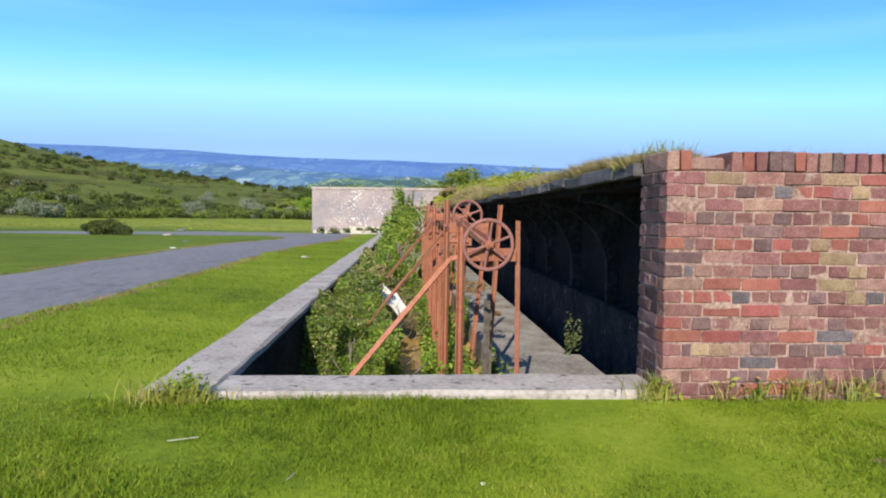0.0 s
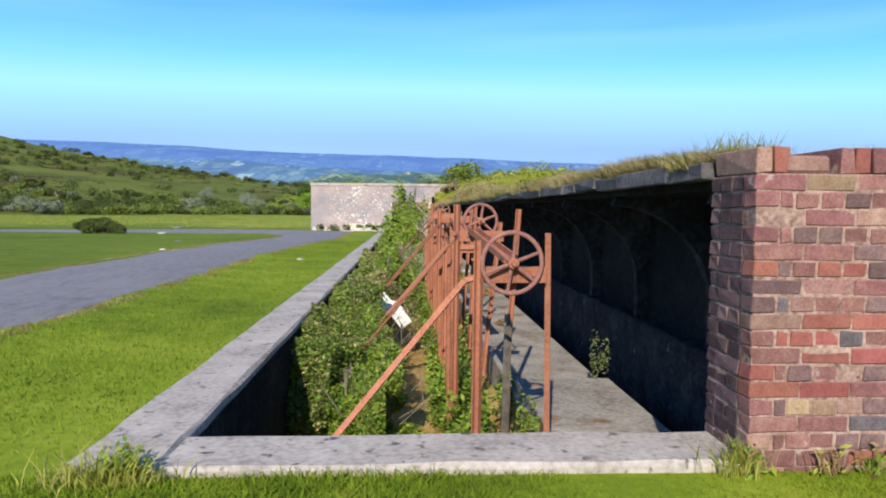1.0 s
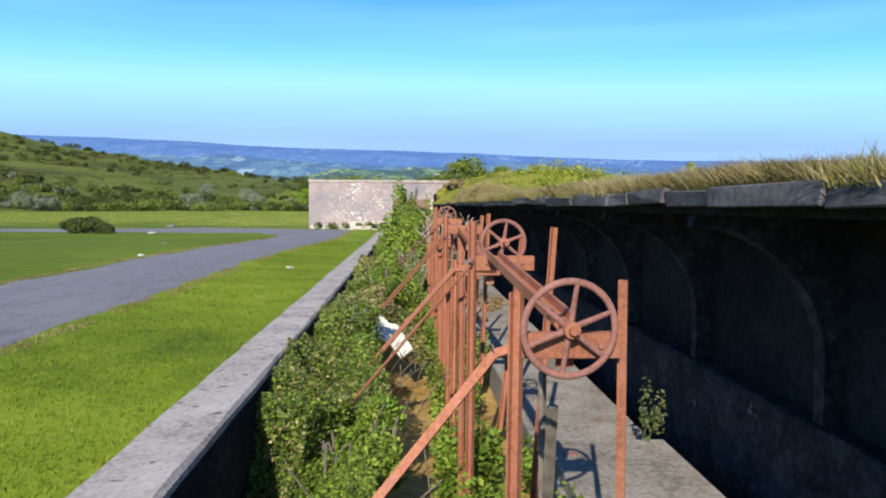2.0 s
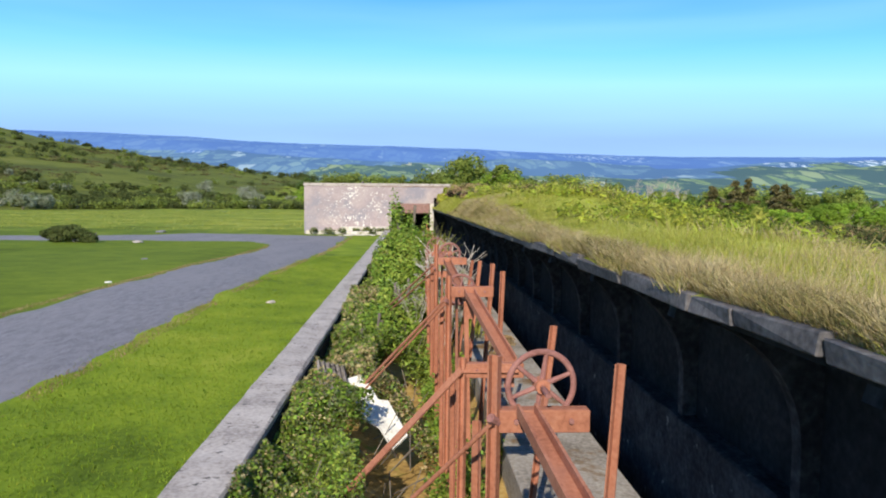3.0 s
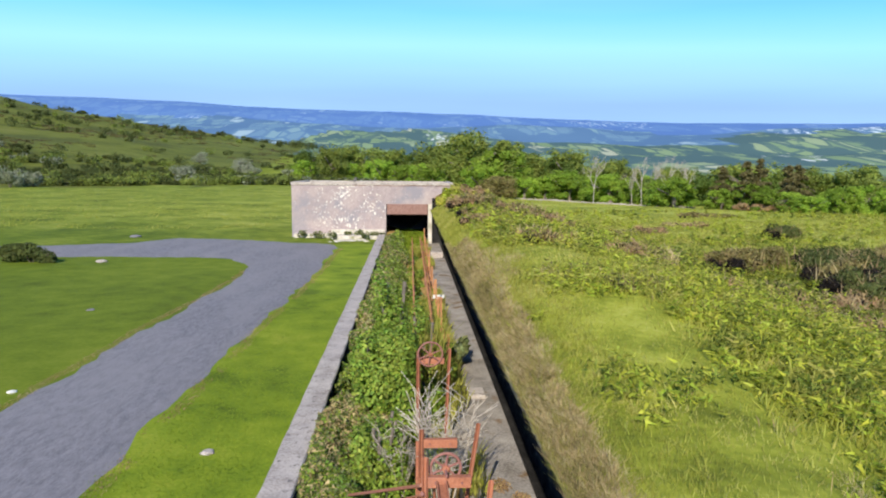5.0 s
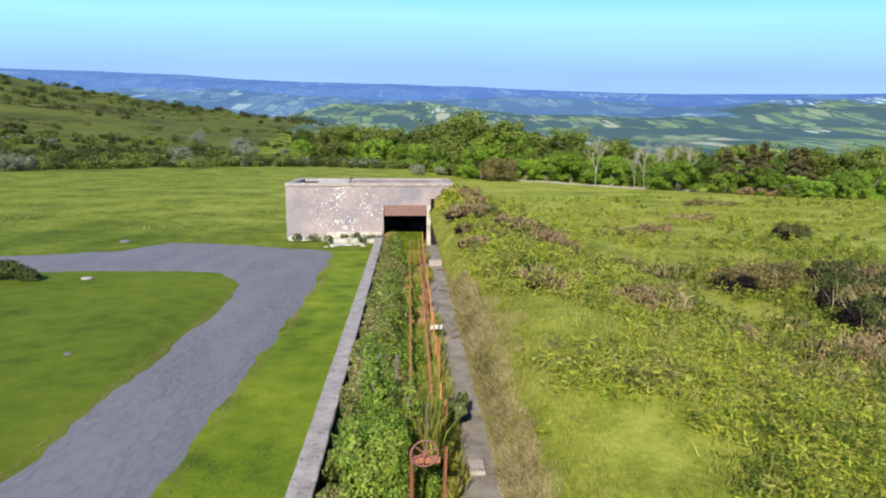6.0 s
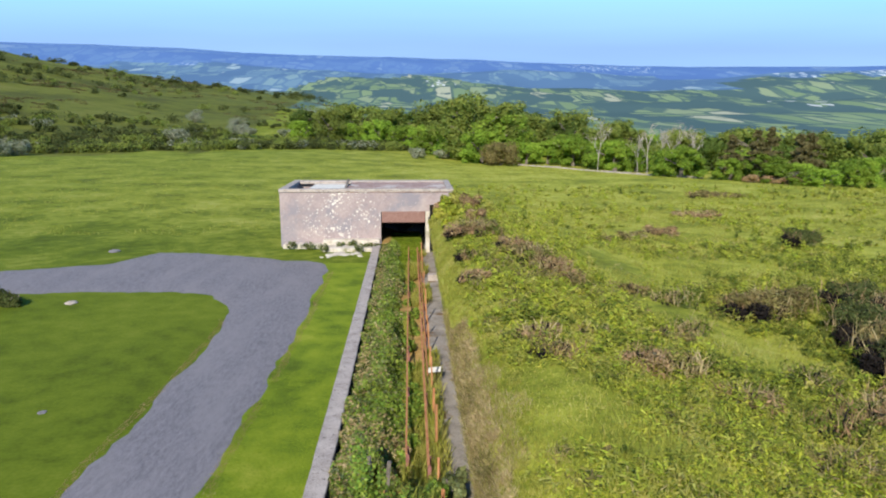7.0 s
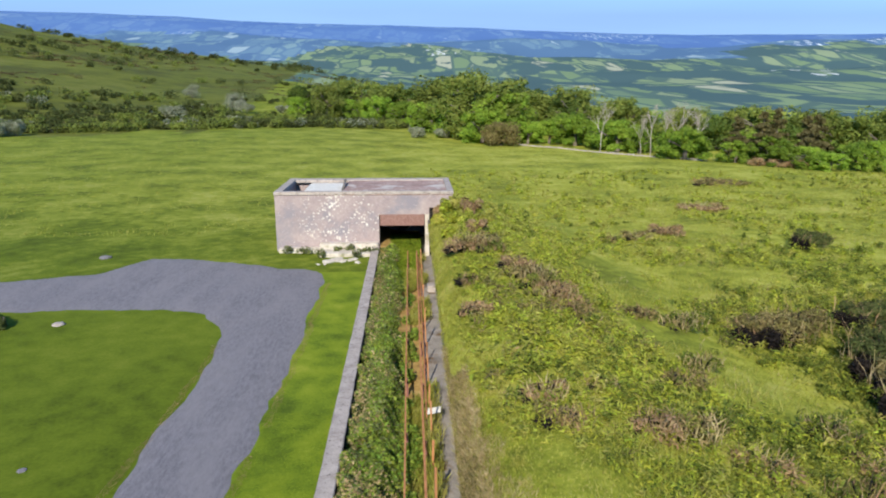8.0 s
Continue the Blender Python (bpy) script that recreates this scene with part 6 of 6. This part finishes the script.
def scrub():
    """Thorn scrub thick along the foot of the hill, thin and scattered above, with brown heath between."""
    g = np.random.default_rng(71)
    sets = [[], [], []]

    def bush(x, y, s, per, k):
        z = float(height(x, y))
        for j in range(5):
            a, q = g.uniform(0, 6.28), g.uniform(0.1, 0.75) * s
            sets[k].append(clump_points(g, per, (x + q * math.cos(a), y + q * math.sin(a), z + s * g.uniform(0.15, 0.5)), np.array((0.42, 0.4, 0.36)) * s * g.uniform(0.6, 1.25), 0.6))
    for i in range(950):
        u = g.uniform(-0.75, 0.02)
        d = np.interp(u, [-0.75, -0.45, -0.3, -0.1, 0.0], [128, 132, 138, 146, 150]) + 75 * g.random() ** 1.5
        x, y = u * d, d * 0.98
        if wave(np.array(x), np.array(y), 0.09, 72) < g.uniform(-0.75, 0.35):
            continue
        bush(x, y, g.uniform(0.9, 2.7), 60, 0 if g.random() < 0.62 else (1 if g.random() < 0.86 else 2))
    for i in range(480):
        d = 190 + 370 * g.random() ** 1.1
        u = g.uniform(-0.75, -0.06)
        x, y = u * d, d * 0.98
        if wave(np.array(x), np.array(y), 0.03, 73) < g.uniform(-0.5, 0.6):
            continue
        bush(x, y, g.uniform(1.0, 2.6) * (1 + d / 500), 34, 0 if g.random() < 0.75 else 1)
    for u, d, s in ((-0.155, 470, 8.0), (-0.17, 480, 6.5), (-0.19, 470, 5.5), (-0.14, 500, 6.0), (-0.10, 420, 5.0), (-0.235, 480, 4.5), (-0.27, 490, 4.0), (-0.62, 520, 7.0)):
        bush(u * d, d, s, 90, 0)                     # hedgerow trees on the crest
    heath = []
    for i in range(2200):
        d = 135 + 410 * g.random() ** 1.2
        u = g.uniform(-0.75, -0.05)
        x, y = u * d, d * 0.98
        if wave(np.array(x), np.array(y), 0.05, 74) < g.uniform(-0.1, 0.7):
            continue
        s = g.uniform(0.4, 1.1) * (1 + d / 400)
        heath.append(clump_points(g, 45, (x, y, float(height(x, y)) + s * 0.1), (s * 1.9, s * 1.5, s * 0.28), 0.3))
    c = np.concatenate(heath)
    tagged(quads("heath", c, 0.16 * g.uniform(0.6, 1.4, len(c)) * (0.6 + np.hypot(c[:, 0], c[:, 1]) / 200), HEATH, None, 0.8, g, 1.6, None, 3), "low olive-brown heath tussocks on the hillside", "heath", kind="stuff")
    for l_, m_, lab in zip(sets, (DARKBUSH, TREELEAF_OLIVE, BLOSSOM), ("dark green thorn scrub on the hillside", "olive green thorn scrub on the hillside", "pale blossoming thorn scrub on the hillside")):
        c = np.concatenate(l_)
        d = np.hypot(c[:, 0], c[:, 1])
        tagged(quads("scrub", c, 0.17 * g.uniform(0.6, 1.4, len(c)) * (0.6 + d / 170), m_, None, 0.8, g, 1.6, None, 3), lab, "scrub", kind="stuff")


scrub()
for i, (x, y, r_, h) in enumerate((a_ * 1.068, b_ * 1.068, c_, d_) for a_, b_, c_, d_ in ((-63, 112.5, 2.6, 3.0), (-61, 115.5, 2.0, 2.4), (-47.3, 146, 3.0, 2.6), (-38, 165, 2.8, 2.2), (-41, 170, 3.0, 2.6), (-44, 183, 2.8, 2.8), (-60, 200, 3.0, 3.4), (-30, 168, 2.2, 1.8), (0.2, 118, 1.6, 1.6), (4.5, 119, 1.8, 1.4))):
    shrub((x, y, float(height(x, y)) - 0.1), (r_, r_, h), 3200, BLOSSOM, 0.15, "hawthorn_bush", "hawthorn bush white with blossom", "bush", 180 + i, 12, True, BARK, "hawthorn bushes")


# ---- wood beyond the field ----
def tree_model(seed, h, r, n, leaf, clumps, size):
    g = np.random.default_rng(seed)
    t = thing("tree", "full green broadleaf tree at the field edge", "tree", "field edge trees")
    bm = bmesh.new()
    bmesh.ops.create_cone(bm, cap_ends=True, segments=8, radius1=0.045 * h, radius2=0.02 * h, depth=h * 0.55, matrix=Matrix.Translation((0, 0, h * 0.26)))
    for i in range(7):
        a = g.uniform(0, 6.28)
        z0 = h * g.uniform(0.25, 0.5)
        tube(bm, (0, 0, z0), (r * 0.7 * math.cos(a), r * 0.7 * math.sin(a), z0 + h * g.uniform(0.15, 0.35)), 0.011 * h, 6)
    part("trunk", bm, BARK, t)
    lump = g.uniform(0.75, 1.3, clumps)
    pts, dirs = [], []
    for i in range(clumps):
        a, q = g.uniform(0, 6.28), g.uniform(0.05, 0.85) ** 0.6
        zz = 0.1 + 0.8 * (i + g.random()) / clumps
        w = math.sin(math.pi * min(1, zz * 0.74 + 0.18)) ** 0.6
        c, f = clump_faces(g, n // clumps, (r * q * w * math.cos(a), r * q * w * math.sin(a), h * zz), np.array((r * 0.23, r * 0.23, h * 0.125)) * lump[i] * g.uniform(0.7, 1.2), 0.5)
        pts.append(c)
        dirs.append(f)
    c = np.concatenate(pts)
    c[:, 2] = np.maximum(c[:, 2], 0.06 * h)
    quads("crown", c, size * g.uniform(0.6, 1.4, len(c)), leaf, t, 0.8, g, 1.6, np.concatenate(dirs), 3)
    return t


models = [tree_model(200 + i, 9.0, 4.5, 7000, (TREELEAF, TREELEAF_DEEP, TREELEAF, TREELEAF_OLIVE)[i], (46, 60, 38, 52)[i], 0.25) for i in range(4)]
tr_ = random.Random(90)
spots = []
for i in range(40):
    px = -0.15 + 0.92 * (i + tr_.uniform(-0.4, 0.4)) / 40
    d0 = np.interp(px, [-0.15, -0.02, 0.1, 0.23, 0.39, 0.52, 0.7], [172, 158, 118, 112, 95, 86, 80])
    d1 = np.interp(px, [-0.15, -0.02, 0.083, 0.17, 0.226, 0.31, 0.39, 0.52, 0.7], [195, 200, 215, 192, 175, 167, 157, 142, 132])
    tz = np.interp(px, [-0.15, -0.105, -0.02, 0.05, 0.1, 0.17, 0.226, 0.31, 0.39, 0.52, 0.7], [9.0, 11.6, 12.4, 12.8, 14.0, 10.6, 10.4, 7.4, 7.4, 6.2, 5.2])
    for row, f in enumerate((0.05, 0.5, 1.0)):
        d = d0 + (d1 - d0) * f + tr_.uniform(-5, 6)
        x, y = px * d - 0.9 + tr_.uniform(-2, 2), d
        z = float(height(x, y))
        want = (8.25 + (tz - 8.25) * d / d1) - (tr_.uniform(1.6, 4.8), tr_.uniform(0.2, 3.0), tr_.uniform(-0.6, 2.2))[row]
        spots.append((x, y, z, max(2.2, want - z)))
spots.append((14.6, 122, float(height(14.6, 122)), 13.6 - float(height(14.6, 122))))     # the tallest crown
spots.append((10.2, 126, float(height(10.2, 126)), 11.6 - float(height(10.2, 126))))
for i, (x, y, z, hgt) in enumerate(spots):
    s_ = hgt / 9.0
    m_ = Matrix.Translation((x, y, z - 0.2)) @ Matrix.Rotation(tr_.uniform(0, 6.28), 4, "Z") @ Matrix.Diagonal((max(0.6, s_) * tr_.uniform(1.0, 1.45), max(0.6, s_) * tr_.uniform(1.0, 1.45), s_, 1))
    if i < 4:
        models[i].matrix_basis = m_
    else:
        copy_thing(models[(i * 7 + i // 3) % 4], m_)


def bare_tree(x, y, h, seed):
    g = random.Random(seed)
    t = thing("bare_tree", "leafless pale grey dead tree in the wood edge", "tree", "dead trees", at=(x, y, float(height(x, y)) - 0.1))
    bm = bmesh.new()

    def grow(p, d, ln, r_, lvl):
        q = p + d * ln
        tube(bm, p, q, r_, 5)
        if lvl == 0:
            return
        for k in range(3 if lvl > 1 else 2):
            e = (d + Vector((g.uniform(-0.6, 0.6), g.uniform(-0.6, 0.6), g.uniform(-0.1, 0.5)))).normalized()
            grow(p + d * ln * g.uniform(0.55, 1.0), e, ln * g.uniform(0.5, 0.8), r_ * 0.62, lvl - 1)
    grow(Vector((0, 0, 0)), Vector((g.uniform(-0.1, 0.1), g.uniform(-0.1, 0.1), 1)), h * 0.36, 0.05, 5)
    part("branchwork", bm, DEADWOOD, t)
    return t


for i, (x, y, h) in enumerate(((26.6, 106, 8.5), (33.0, 103, 8.5), (35.0, 104, 9), (37.2, 103, 9), (39.4, 102, 8), (31.6, 103, 6.5))):
    bare_tree(x, y, h, 300 + i)
def larch(x, y, h, seed):
    """A tapering trunk with tiers of drooping brown-green branches."""
    gl = np.random.default_rng(seed)
    t = thing("larch_tree", "brown-green larch with tiered drooping branches", "tree", "larches", at=(x, y, float(height(x, y)) - 0.2))
    bm = bmesh.new()
    bmesh.ops.create_cone(bm, cap_ends=True, segments=8, radius1=0.02 * h, radius2=0.004 * h, depth=h, matrix=Matrix.Translation((0, 0, h / 2)))
    pts = []
    for i in range(46):
        f = gl.uniform(0.12, 0.97)
        a, ln = gl.uniform(0, 6.28), (1.05 - f) * h * 0.36 * gl.uniform(0.7, 1.2)
        e = Vector((ln * math.cos(a), ln * math.sin(a), f * h - 0.12 * ln))
        tube(bm, (0, 0, f * h), e, 0.004 * h, 5)
        for k in range(4):
            pts.append(clump_points(gl, 34, tuple(Vector((0, 0, f * h)).lerp(e, 0.3 + 0.22 * k)), (0.28 + 0.05 * ln, 0.28 + 0.05 * ln, 0.16), 0.2))
    part("trunk", bm, BARK, t)
    c = np.concatenate(pts)
    quads("crown", c, 0.24 * gl.uniform(0.6, 1.4, len(c)), LARCHLEAF, t, 0.4, gl, 1.8, None, 3)


for i, (x, y, h) in enumerate(((42.4, 90.5, 6.6), (45.0, 92.0, 7.2), (47.6, 90.0, 6.4), (50.0, 91.5, 6.8), (40.4, 93.0, 6.0))):
    larch(x, y, h, 620 + i)
for i, (x, y) in enumerate(((40.2, 86.6), (42.4, 85.6), (44.6, 84.6), (46.6, 83.8))):
    shrub((x, y, float(height(x, y)) - 0.05), (1.5, 0.9, 0.9), 1500, DEADFERN, 0.14, "hedge_bush", "low russet bush along the wood edge", "bush", 640 + i, 9, True, BARK, "russet hedge bushes")
fw = random.Random(77)
field_wall = thing("field_wall", "low pale tumbled stone wall along the wood edge", "wall", kind="structure")
for i in range(150):
    f = (i + fw.uniform(-0.3, 0.3)) / 150
    x = 16.5 + 20.5 * f
    y = np.interp(x, [16.5, 28.0, 37.0], [116.5, 102.0, 93.0]) + fw.uniform(-0.15, 0.15)
    bm = boxed(-0.14, 0.14, -0.16, 0.16, 0, fw.uniform(0.14, 0.3), 0.04)
    st = part("wall_stone", bm, CONCRETE, field_wall)
    st.matrix_local = Matrix.Translation((x, y, float(height(x, y)) - 0.06)) @ Matrix.Rotation(fw.uniform(0, 1.5), 4, "Z") @ Matrix.Rotation(fw.uniform(-0.2, 0.2), 4, "X")
shrub((13.2, 114, float(height(13.2, 114)) - 0.1), (3.2, 2.8, 3.3), 9000, GORSE, 0.16, "round_bush", "round grey-brown bush before the wood", "bush", 333, 16)

# ---- stones and litter on the grass ----
for i, (x, y, s_) in enumerate(((-3.83, 12.2, 0.09), (-7.6, 14.5, 0.08), (-15.95, 40.9, 0.3), (-13.5, 31.2, 0.22), (-1.15, -1.2, 0.012), (-9.5, 21.4, 0.1))):
    bm = bmesh.new()
    bmesh.ops.create_icosphere(bm, subdivisions=2, radius=s_)
    q = random.Random(400 + i)
    for v in bm.verts:
        v.co *= q.uniform(0.8, 1.15)
        v.co.z *= 0.35
    st = tagged(part("stone", bm, (CONCRETE, WHITE, GRAVEL)[i % 3]), "pale flat stone lying in the short grass", "stone", "stones")
    st.location = (x, y, float(height(x, y)) + s_ * 0.08)
